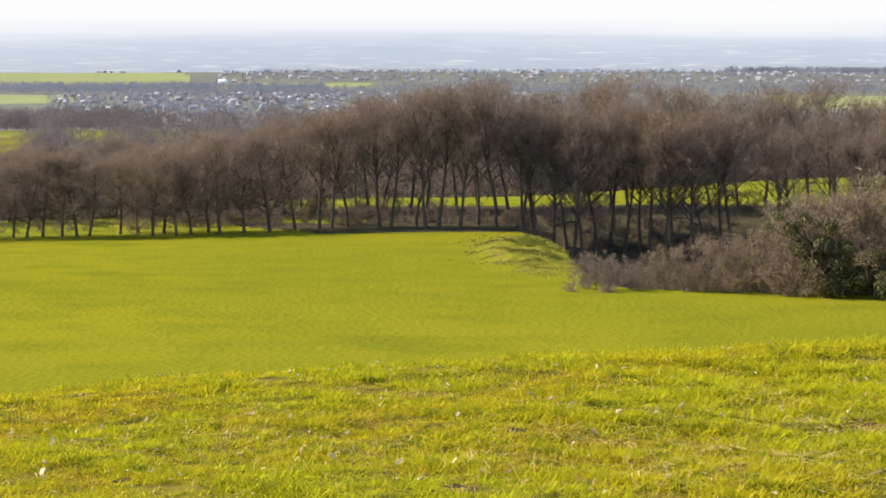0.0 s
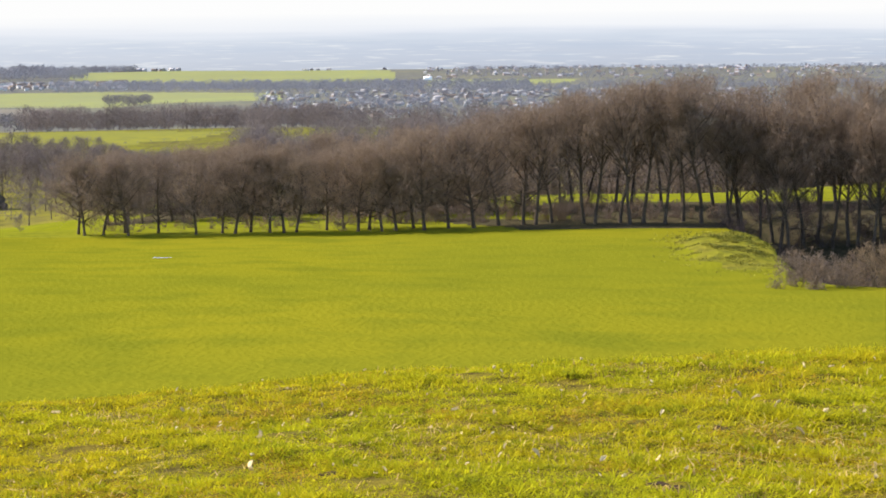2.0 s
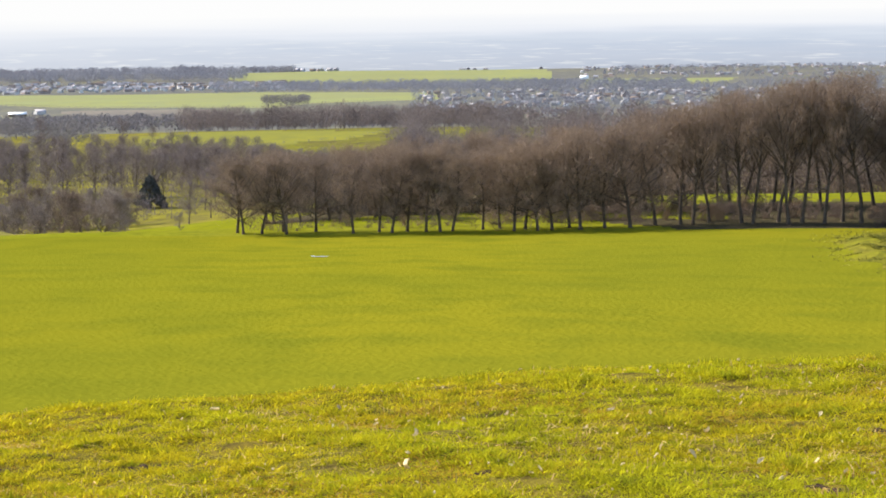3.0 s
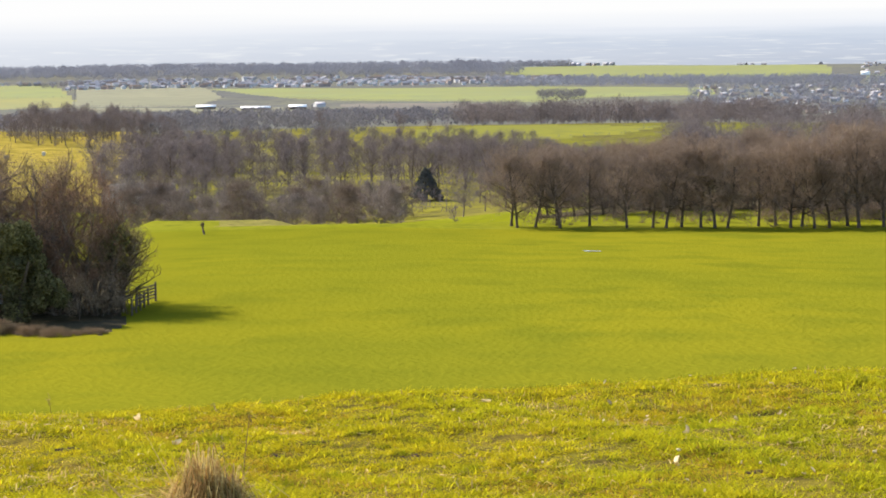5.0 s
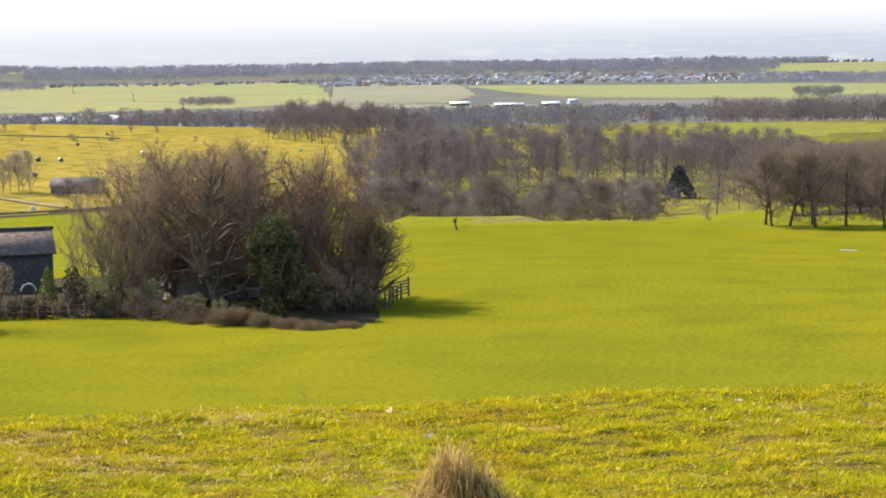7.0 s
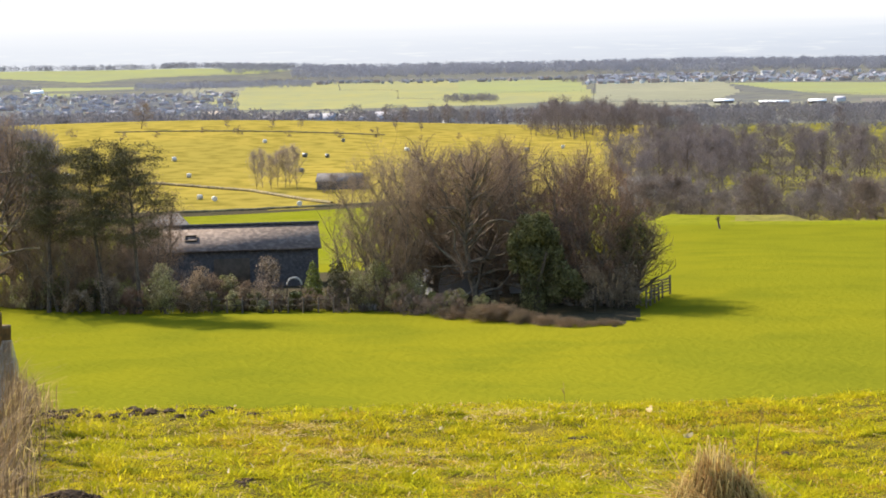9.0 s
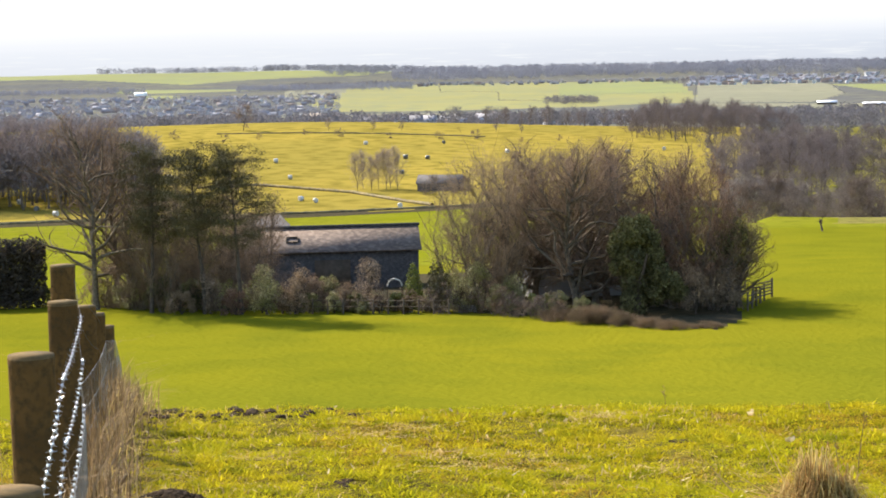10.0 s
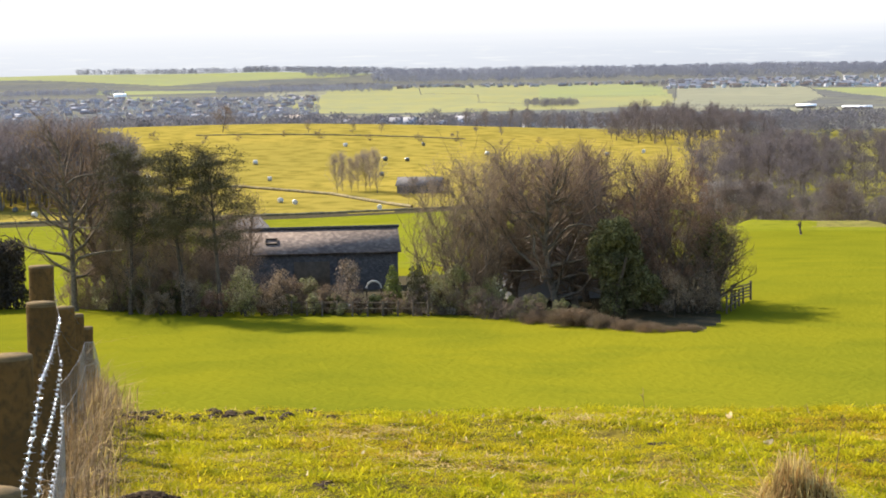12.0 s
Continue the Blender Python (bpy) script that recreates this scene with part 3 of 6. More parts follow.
def bare_tree(seed, clear, wide, low, limbs, twigs, twig_len, twig_wide, girth, stems=1, lean=0.04, height=10.0, forks=6, rise=0.25, stout=0.55, kink=0.13):
    """Meshes of a leafless tree within an egg-shaped outline: trunk with limbs, and the crown of branches and twigs."""
    rng = np.random.default_rng(seed)
    wood, crown = Buf(), Buf()
    anchors, ways = [], []
    mid, rz = height * (1 + low) / 2, height * (1 - low) / 2
    form = np.array([wide, wide, rz])
    lobes = rng.random(8) * 6.28

    def room(p, w):
        """How far it is from p along w to the outline."""
        o, v = (p - [0, 0, mid]) / form, w / form
        aa, bb, cc = v @ v, o @ v, o @ o - 1
        q = bb * bb - aa * cc
        return max(0.25 * wide, (-bb + math.sqrt(q)) / aa) if q > 0 else 0.3 * wide

    for s in range(stems):
        if stems == 1:
            foot, w0, top, g = np.zeros(3), np.array([rng.normal() * lean, rng.normal() * lean, 1]), height * 0.86, girth
        else:
            ang = 2 * np.pi * (s + rng.random()) / stems
            out = 0.1 + 0.75 * rng.random()
            foot = np.array([math.cos(ang), math.sin(ang), 0]) * wide * 0.25 * rng.random()
            w0 = np.array([math.cos(ang) * out, math.sin(ang) * out, 1])
            g = girth * (0.5 + 0.5 * rng.random())
        w0 = w0 / np.linalg.norm(w0)
        if stems > 1:
            top = room(foot + [0, 0, low * height + 0.2], w0) * 0.9
        path, _ = bent(foot - w0 * 0.4, w0, top + 0.4, 9, rng, kink * 0.46, 0.01)
        rad = g * np.linspace(1, 0.14, 10)
        rad[0] *= 1.5
        wood.tube(path, rad, 7 if stems == 1 else 5)
        nl = max(3, limbs // stems)
        for i in range(nl):
            f = clear + (0.97 - clear) * (i + rng.random() * 0.8) / nl
            k = min(8.99, f * 9)
            p = path[int(k)] + (path[int(k) + 1] - path[int(k)]) * (k % 1)
            ang = i * 2.4 + rng.random() * 0.9
            up = rise + 1.1 * f + rng.normal() * 0.25
            w = np.array([math.cos(ang), math.sin(ang), up])
            w /= np.linalg.norm(w)
            lob = 0.78 + 0.16 * math.sin(3 * ang + lobes[0]) * math.cos(2 * f * 6 + lobes[1]) + 0.12 * rng.random()
            ln = room(p, w) * lob
            lp, _ = bent(p, w, ln, 6, rng, kink, 0.0)
            r0 = g * (stout - 0.35 * f) + 0.012
            wood.tube(lp, r0 * np.linspace(1, 0.2, 7), 3 if stems > 4 else 4)
            for j in range(forks):
                c = 1 + j % 6
                q = lp[c]
                sw = lp[c] - lp[c - 1]
                sw = sw / (np.linalg.norm(sw) + 1e-9) + rng.normal(size=3) * 0.7 + np.array([0, 0, 0.2])
                sw /= np.linalg.norm(sw)
                sl = min(ln * (0.3 + 0.3 * rng.random()), room(q, sw))
                sp, end = bent(q, sw, sl, 4, rng, 0.2, 0.03)
                crown.tube(sp, (r0 * 0.3 + 0.006) * np.linspace(1, 0.3, 5), 3)
                for c in range(1, 5):
                    anchors.append(sp[c])
                    ways.append(end)
            anchors.append(lp[-1])
            ways.append(w)
    anchors, ways = np.array(anchors), np.array(ways)
    pick = rng.integers(0, len(anchors), twigs)
    w = ways[pick] * 0.5 + rng.normal(size=(twigs, 3)) * 0.6 + [0, 0, 0.25]
    w /= np.linalg.norm(w, axis=1)[:, None]
    b = anchors[pick] + rng.normal(size=(twigs, 3)) * twig_len * 0.5
    ln = twig_len * (0.5 + rng.random(twigs))
    tip = (b + w * ln[:, None] - [0, 0, mid]) / form
    keep = ((tip ** 2).sum(1) < 1.1 + 0.25 * rng.random(twigs)) & (b[:, 2] > 0.05)
    b, w, ln = b[keep], w[keep], ln[keep]
    crown.spikes(b, w, ln, twig_wide * (0.6 + 0.8 * rng.random(len(b))), rng)
    f = height / np.percentile(np.vstack(crown.v)[:, 2], 99.7)
    for buf in (wood, crown):
        buf.v = [v * [1, 1, f] for v in buf.v]
    return wood, crown


def tree_template(name, label, category, group, args, bark, twig):
    wood, crown = bare_tree(**args)
    ob = thing(name, label, category, group)
    part("trunk", wood.mesh("trunk", bark, shade=True), ob)
    part("crown", crown.mesh("crown", twig), ob)
    return ob


FIRST = {}


def put(t, az, d, turn, size, sink=0.1):
    """Sets the template itself the first time, and a copy of it after that."""
    if t.name not in FIRST:
        FIRST[t.name] = size
        t.matrix_basis = stand(az, d, turn, size, sink)
    else:
        copy_thing(t, stand(az, d, turn, size / FIRST[t.name], sink))


def plant(templates, places, rng, small=None):
    """A template or its copy at each (az, d, size); the small ones from another set."""
    count = {}
    for az, d, size in places:
        kind = small if small and size < 0.62 else templates
        k = count[id(kind)] = count.get(id(kind), -1) + 1
        put(kind[(k + (k // len(kind)) % 2) % len(kind)], az, d, rng.random() * 6.28, size)


RNG = np.random.default_rng(11)
TALL = [tree_template("beech_tree", "tall bare beech tree at the field's far edge", "tree", "tree belt",
                      dict(seed=20 + i, clear=0.33 + 0.04 * i, wide=3.3 + 0.35 * (i % 3), low=0.24 + 0.05 * i, limbs=26, kink=0.13, twigs=5200, twig_len=0.42, twig_wide=0.024, girth=0.15, rise=0.8, stout=0.42, forks=6), M_DARKBARK, M_TWIG_BELT) for i in range(4)]
ROUND = [tree_template("oak_tree", "rounded bare oak tree at the field's far edge", "tree", "tree belt",
                       dict(seed=30 + i, clear=0.2, wide=4.9, low=-0.04, limbs=24, twigs=5600, twig_len=0.5, twig_wide=0.036, girth=0.19, rise=0.3, stout=0.4, forks=6), M_DARKBARK, M_TWIG_BELT) for i in range(3)]
BELT = (335, 367, 386, 430, 475, 519, 563, 585, 614, 671, 690, 734, 753, 775, 814, 845, 878, 928, 945, 955, 979,
        1002, 1015, 1032, 1056, 1079, 1106, 1133, 1150, 1177, 1193, 1227, 1247, 1281, 1297, 1365, 1401, 1459, 1512, 1542, 1600, 1660)
OAKS = (15.86, 15.68, 15.2, 14.59, 14.5, 13.69, 12.65, 11.95, 11.6, 11.17, 10.64, 10.25, 9.93, 9.07, 8.6, 8.21, 7.9, 7.55)
stems_at = [math.degrees(math.atan((784 - x) / 3679)) + 0.2 for x in BELT] + list(OAKS)


def belt_height(az):
    return np.interp(az, [-13, -11, -8.5, -5, -3, 0, 2.3, 4.6, 7.6, 12, 17], [16.2, 16.2, 15.6, 17.6, 16.8, 16.6, 14.8, 12.4, 10.4, 9.4, 9.4])


tall, low = [], []
for az in stems_at:
    (tall if az < 3.5 else low).append((az, np.interp(az, [3, 5], [236, 231]) + RNG.normal() * 1.5, belt_height(az) / 10 * (0.9 + 0.14 * RNG.random())))
for az in np.concatenate([np.arange(-13.4, 2, 0.7), np.arange(2, 15.6, 0.4)]):
    (tall if az < 4 else low).append((az + RNG.normal() * 0.15, 250 + RNG.random() * 12, belt_height(az) / 10 * (0.88 + 0.14 * RNG.random())))
plant(TALL, tall, RNG)
plant(ROUND, low, RNG)

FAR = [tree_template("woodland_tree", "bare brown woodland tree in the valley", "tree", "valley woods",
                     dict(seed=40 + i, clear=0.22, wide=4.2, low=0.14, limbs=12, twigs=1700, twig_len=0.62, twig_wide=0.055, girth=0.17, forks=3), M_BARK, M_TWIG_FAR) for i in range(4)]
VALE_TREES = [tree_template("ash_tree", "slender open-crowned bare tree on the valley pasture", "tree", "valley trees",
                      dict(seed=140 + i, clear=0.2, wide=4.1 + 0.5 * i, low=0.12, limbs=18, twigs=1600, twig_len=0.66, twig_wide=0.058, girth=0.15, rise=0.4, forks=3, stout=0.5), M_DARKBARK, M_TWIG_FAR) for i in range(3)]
THORN = [tree_template("thorn_tree", "rounded thorn tree with haze-paled twigs in the valley bottom", "tree", "valley thicket",
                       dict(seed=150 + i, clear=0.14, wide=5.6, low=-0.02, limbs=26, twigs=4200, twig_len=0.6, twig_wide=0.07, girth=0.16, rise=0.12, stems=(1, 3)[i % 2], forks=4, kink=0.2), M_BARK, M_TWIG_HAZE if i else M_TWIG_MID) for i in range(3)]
inner = [(RNG.uniform(3, 14.6), RNG.uniform(268, 430), RNG.uniform(0.85, 1.15)) for _ in range(95)]      # wood behind the belt
vale = []
for d, step in ((418, 0.55), (452, 0.45), (492, 0.4), (540, 0.34)):      # rows of trees along the slope
    for az in np.arange(14.8, 26.4, step):
        if RNG.random() < 0.9:
            vale.append((az + RNG.normal() * 0.12, d + RNG.normal() * 7, RNG.uniform(0.75, 1.15)))
for i, (az, d, size) in enumerate(vale):      # the valley pasture shows over the trees before it
    room = EYE + d * math.tan(radians(-2.9 + 0.3 * (i % 5) / 5)) - spot(az, d)[2]
    vale[i] = (az, d, max(0.3, min(size, room / 10)))
plant(VALE_TREES, vale, RNG)
thicket = [(az + RNG.normal() * 0.08, RNG.uniform(316, 368), RNG.uniform(0.42, 0.86)) for az in np.arange(18.9, 27.0, 0.24)]
thicket += [(23.05, 345, 0.78), (20.6, 318, 0.74), (20.1, 330, 0.7), (19.5, 322, 0.72), (19.05, 320, 0.62), (21.2, 340, 0.62), (21.9, 330, 0.6), (25.3, 352, 0.66)]
thicket += [(az, 424 + RNG.normal() * 2, RNG.uniform(0.28, 0.42)) for az in (34.1, 34.45, 34.9, 35.2)]
plant(THORN, thicket, RNG)
places = [(RNG.uniform(23.6, 27.4), RNG.uniform(385, 470), RNG.uniform(0.75, 1.05)) for _ in range(34)]
places += [(RNG.uniform(14.6, 17.6), RNG.uniform(330, 520), RNG.uniform(0.6, 0.9)) for _ in range(30)]
put(ROUND[1], 40.15, 612, 1.0, 0.8)
places += [(21.08, 627, 1.0), (18.93, 635, 0.88), (20.95, 640, 0.7), (18.1, 640, 0.6)]
for az in (37.8, 36.6, 35.8, 33.2, 32.5):
    places.append((az, 612 + RNG.normal() * 4, RNG.uniform(0.3, 0.5)))
STUNTED = tree_template("stunted_tree", "small dark leaning dead tree on the crest", "tree", "",
                        dict(seed=214, clear=0.5, wide=5.0, low=0.3, limbs=6, twigs=110, twig_len=0.9, twig_wide=0.06, girth=1.0, lean=0.5, forks=2, rise=0.6, stout=0.75), M_DARKBARK, M_DARKBARK)
put(STUNTED, 24.33, 222, 2.0, 0.165)
places += [(17.4, 256, 0.27), (18.9, 250, 0.24)]
for az in np.arange(25.0, 29.6, 0.062):      # grove on the shoulder of the hill
    places.append((az + RNG.normal() * 0.06, RNG.uniform(600, 680), np.interp(az, [25, 26, 28.8, 29.6], [0.7, 1.0, 1.0, 0.65]) * RNG.uniform(0.8, 1.1)))
for az in np.arange(29.8, 33.5, 0.3):
    places.append((az + RNG.normal() * 0.1, RNG.uniform(660, 700), RNG.uniform(0.4, 0.75)))
for az in np.arange(42.7, 48, 0.15):      # tall wood on the hillside beside the pasture
    places.append((az + RNG.normal() * 0.08, RNG.uniform(415, 450), RNG.uniform(1.45, 1.8) * np.interp(az, [42.7, 43.6], [0.75, 1])))
plant(FAR, places, RNG)


def joined_wood(name, label, templates, spots, rng):
    """Trees that hide one another, as one object."""
    names = [ch.data.materials[0] for ch in templates[0].children]
    parts, base, faces, index = [], 0, [], []
    for az, d, size in spots:
        m = stand(az, d, rng.random() * 6.28, size, 0.1)
        for ch in templates[rng.integers(0, len(templates))].children:
            me = ch.data
            co = np.empty(len(me.vertices) * 3)
            me.vertices.foreach_get("co", co)
            parts.append(co.reshape(-1, 3) @ np.array(m.to_3x3()).T + np.array(m.translation))
            starts, lv = np.empty(len(me.polygons), int), np.empty(len(me.loops), int)
            me.polygons.foreach_get("loop_start", starts)
            me.loops.foreach_get("vertex_index", lv)
            faces.append((lv + base, np.diff(np.append(starts, len(lv)))))
            index.append(np.full(len(starts), names.index(me.materials[0])))
            base += len(me.vertices)
    me = bpy.data.meshes.new(name)
    verts, loops, sizes = np.vstack(parts), np.concatenate([f[0] for f in faces]), np.concatenate([f[1] for f in faces])
    me.vertices.add(len(verts))
    me.vertices.foreach_set("co", verts.ravel())
    me.loops.add(len(loops))
    me.loops.foreach_set("vertex_index", loops)
    me.polygons.add(len(sizes))
    me.polygons.foreach_set("loop_start", np.concatenate([[0], np.cumsum(sizes)[:-1]]))
    for q in names:
        me.materials.append(q)
    me.polygons.foreach_set("material_index", np.concatenate(index))
    me.update(calc_edges=True)
    tagged(new(name, me), label, "woods", kind="stuff")


for i, (az, d, size) in enumerate(inner):
    if az > 11.2:
        inner[i] = (az, d, max(0.3, min(size, (EYE + d * math.tan(radians(-3.2 - 0.2 * (i % 4) / 4)) - spot(az, d)[2]) / 10)))
joined_wood("inner_wood", "bare brown trees deep in the valley woods", FAR, inner, RNG)
ASH = [tree_template("ash_sapling", "slender pale bare tree in a hillside copse", "tree", "hillside copse",
                     dict(seed=95 + i, clear=0.12, wide=2.9, low=0.06, limbs=22, twigs=2300, twig_len=0.55, twig_wide=0.04, girth=0.07, rise=1.6, forks=3), M_BARK, M_TWIG_ASH) for i in range(2)]
plant(ASH, [(az + RNG.normal() * 0.03, RNG.uniform(430, 440), RNG.uniform(0.75, 0.98)) for az in np.arange(35.92, 37.22, 0.19)], RNG)

SHRUB = [tree_template("hawthorn_bush", "dense leafless hawthorn bush", "bush", "field-edge scrub",
                       dict(seed=60 + i, clear=0.1, wide=3.0, low=-0.25, limbs=30, twigs=2200, twig_len=0.41, twig_wide=0.036, girth=0.07, stems=9, height=5.0, forks=3), M_BARK, M_TWIG if i == 1 else M_TWIG_PALE) for i in range(3)]
LOW = [tree_template("low_bush", "low leafless bramble and thorn bush", "bush", "undergrowth",
                     dict(seed=70 + i, clear=0.1, wide=3.2, low=-0.3, limbs=10, twigs=650, twig_len=0.55, twig_wide=0.085, girth=0.07, stems=5, height=5.0, forks=2), M_TWIG_MID, M_TWIG_MID if i else M_TWIG) for i in range(3)]
scrub = []
for az in np.arange(-16, -3.3, 0.42):
    h = np.interp(az, [-16, -12, -11, -9.1, -8.4, -7.6, -6.3, -5, -3.6, -3.3], [10.2, 9.8, 9.2, 7.4, 6.3, 5.2, 4.4, 3.8, 2.7, 2.0])
    scrub.append((az + RNG.normal() * 0.1, 153 + RNG.random() * 3, h / 5 * RNG.uniform(0.5, 1.05)))
    scrub.append((az + RNG.normal() * 0.2, 160 + RNG.random() * 6, h / 5 * RNG.uniform(0.8, 1.0)))
hollow = []
for _ in range(120):      # dark undergrowth in the hollow and on its far bank
    d = RNG.uniform(186, 262)
    hollow.append((RNG.uniform(-12, -3.0 + 0.022 * (d - 215)), d, RNG.uniform(0.34, 0.6)))
for _ in range(60):
    hollow.append((RNG.uniform(-12, -1.6), RNG.uniform(226, 250), RNG.uniform(0.26, 0.45)))
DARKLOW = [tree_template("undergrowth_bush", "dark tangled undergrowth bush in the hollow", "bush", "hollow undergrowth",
                         dict(seed=170 + i, clear=0.05, wide=3.6, low=-0.3, limbs=14, twigs=1300, twig_len=0.5, twig_wide=0.06, girth=0.06, stems=6, height=5.0, forks=3), M_SHADESCRUB, M_SHADESCRUB) for i in range(2)]
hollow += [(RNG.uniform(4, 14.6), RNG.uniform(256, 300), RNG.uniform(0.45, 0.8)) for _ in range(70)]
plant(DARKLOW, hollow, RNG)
for az in np.arange(31.5, 42.5, 1.15):
    scrub.append((az + RNG.normal() * 0.15, 585 + RNG.normal() * 5, RNG.uniform(0.3, 0.62)))
for az in np.arange(-2, 9, 0.3):       # undergrowth along the belt
    scrub.append((az + RNG.normal() * 0.15, 242 + RNG.normal() * 2, RNG.uniform(0.28, 0.55)))
for az in np.arange(8.5, 15.4, 0.34):
    scrub.append((az + RNG.normal() * 0.15, 238 + RNG.normal() * 3, RNG.uniform(0.2, 0.42)))
for _ in range(50):      # thicket on the wood's floor
    scrub.append((RNG.uniform(0, 9), RNG.uniform(239, 258), RNG.uniform(0.36, 0.55)))
plant(SHRUB, scrub, RNG, LOW)

CLUMP = [tree_template("bare_tree", "bare spreading tree beside the farm", "tree", "farm trees",
                       dict(seed=80 + i, clear=0.12, wide=4.2, low=0.0, limbs=36, twigs=9500, twig_len=0.45, twig_wide=0.0145, girth=0.24, stems=(1, 4, 1)[i], stout=0.62, kink=0.24, forks=7, rise=0.35, lean=0.1), M_BARK, M_TWIG_MID if i == 1 else M_TWIG) for i in range(3)]
SLIM = [tree_template("slim_tree", "slim bare tree beside the farm", "tree", "farm trees",
                      dict(seed=90 + i, clear=0.15, wide=2.2, low=0.1, limbs=26, twigs=3000, twig_len=0.38, twig_wide=0.018, girth=0.1, stems=(1, 3)[i], rise=0.7), M_BARK, M_TWIG) for i in range(2)]
HAZEL = [tree_template("hazel_tree", "many-stemmed bare hazel beside the farm", "tree", "farm trees",
                       dict(seed=180 + i, clear=0.16, wide=2.7, low=0.02, limbs=30, twigs=5000, twig_len=0.4, twig_wide=0.0135, girth=0.085, stems=7, forks=4, rise=0.9, kink=0.12), M_BARK, M_TWIG_PALE) for i in range(2)]
plant(HAZEL, [(34.3, 143, 0.98), (33.75, 141.5, 1.1), (33.2, 142, 1.12), (32.75, 145, 1.12), (33.5, 146, 1.1), (40.2, 152, 0.72), (41.0, 153, 0.78), (41.8, 152, 0.8), (42.5, 153, 0.85)], RNG)
put(CLUMP[0], 31.05, 140, 0.6, 1.12)
plant(CLUMP, [(32.2, 147, 1.12), (32.9, 149, 1.1), (30.5, 143, 1.12), (29.2, 142, 1.07), (30.2, 147, 1.14), (29.6, 151, 1.14), (28.7, 145, 1.08), (31.6, 153, 1.12)], RNG)
REDDISH = [tree_template("plum_tree", "bare tree with dense reddish-brown twigs", "tree", "farm trees",
                         dict(seed=190 + i, clear=0.12, wide=4.0, low=-0.02, limbs=34, twigs=10000, twig_len=0.42, twig_wide=0.0145, girth=0.18, stems=(3, 5)[i], forks=6, rise=0.5), M_BARK, M_BRUSH) for i in range(2)]
plant(REDDISH, [(28.3, 140, 0.98), (27.6, 141, 0.98), (27.25, 139, 0.7), (27.0, 146, 0.74), (28.05, 146, 1.06)], RNG)
put(CLUMP[2], 26.62, 141, 2.2, 0.62)
slim = [(39.6, 150, 0.7), (40.7, 149, 0.85), (41.9, 148, 1.0), (42.3, 150, 1.05), (43.4, 149, 1.2), (41.1, 146, 0.8), (43.0, 146, 0.9)]
slim += [(az + RNG.normal() * 0.12, RNG.uniform(142, 150), RNG.uniform(0.5, 0.85)) for az in np.arange(39.7, 44.2, 0.42)]
slim += [(az + RNG.normal() * 0.1, RNG.uniform(144, 156), RNG.uniform(0.75, 1.1)) for az in np.arange(39.9, 44.3, 0.5)]
plant(SLIM, slim, RNG)
OPEN = tree_template("open_tree", "tall bare tree with open crooked limbs", "tree", "farm trees",
                     dict(seed=221, clear=0.22, wide=3.6, low=0.1, limbs=26, twigs=2600, twig_len=0.4, twig_wide=0.016, girth=0.17, forks=6, rise=0.5, stout=0.6, kink=0.2), M_BARK, M_TWIG)
put(OPEN, 44.3, 146, 0.8, 1.42)
put(OPEN, 43.75, 149, 3.0, 1.3)


def pine(seed, height):
    """A Scots pine: bare lower trunk, crooked limbs with tufts of needles."""
    rng = np.random.default_rng(seed)
    wood, needles = Buf(), Buf()
    path, _ = bent((0, 0, -0.4), (0, 0, 1), height + 0.3, 10, rng, 0.03, 0.05)
    wood.tube(path, 0.17 * np.linspace(1, 0.15, 11), 7)
    tufts = []
    for i in range(38):
        f = 0.44 + 0.55 * (i + rng.random()) / 38
        k = f * 9.99
        p = path[int(k)] + (path[int(k) + 1] - path[int(k)]) * (k % 1)
        ang = i * 2.4 + rng.random()
        ln = height * (0.05 + 0.15 * math.sin(math.pi * min(1, 0.16 + 0.95 * (1 - f)))) * (0.4 + 0.95 * rng.random())
        w = np.array([math.cos(ang), math.sin(ang), 0.05 + 0.5 * f])
        lp, _ = bent(p, w / np.linalg.norm(w), ln, 4, rng, 0.18, 0.08)
        wood.tube(lp, 0.035 * np.linspace(1, 0.3, 5), 4)
        for c in (2, 3, 4, 4) if i % 4 else (3, 4):
            tufts.append(lp[c] + rng.normal(size=3) * 0.2)
    tufts.append(path[-1])
    tufts = np.array(tufts)
    n = 125
    c = np.repeat(tufts, n, 0)
    w = rng.normal(size=(len(c), 3)) + [0, 0, 0.4]
    w /= np.linalg.norm(w, axis=1)[:, None]
    needles.spikes(c + rng.normal(size=c.shape) * [0.38, 0.38, 0.11], w, 0.2, 0.04, rng)
    return wood, needles


for az, d, h, sd in ((40.35, 139, 10.8, 1), (41.35, 140, 10.8, 2), (42.8, 142, 10.9, 3)):
    wood, needles = pine(sd, h)
    ob = thing("pine_tree", "dark green Scots pine with a bare lower trunk", "tree", "farm pines", stand(az, d, sd))
    part("trunk", wood.mesh("trunk", M_DARKBARK, shade=True), ob)
    part("crown", needles.mesh("crown", M_NEEDLE), ob)


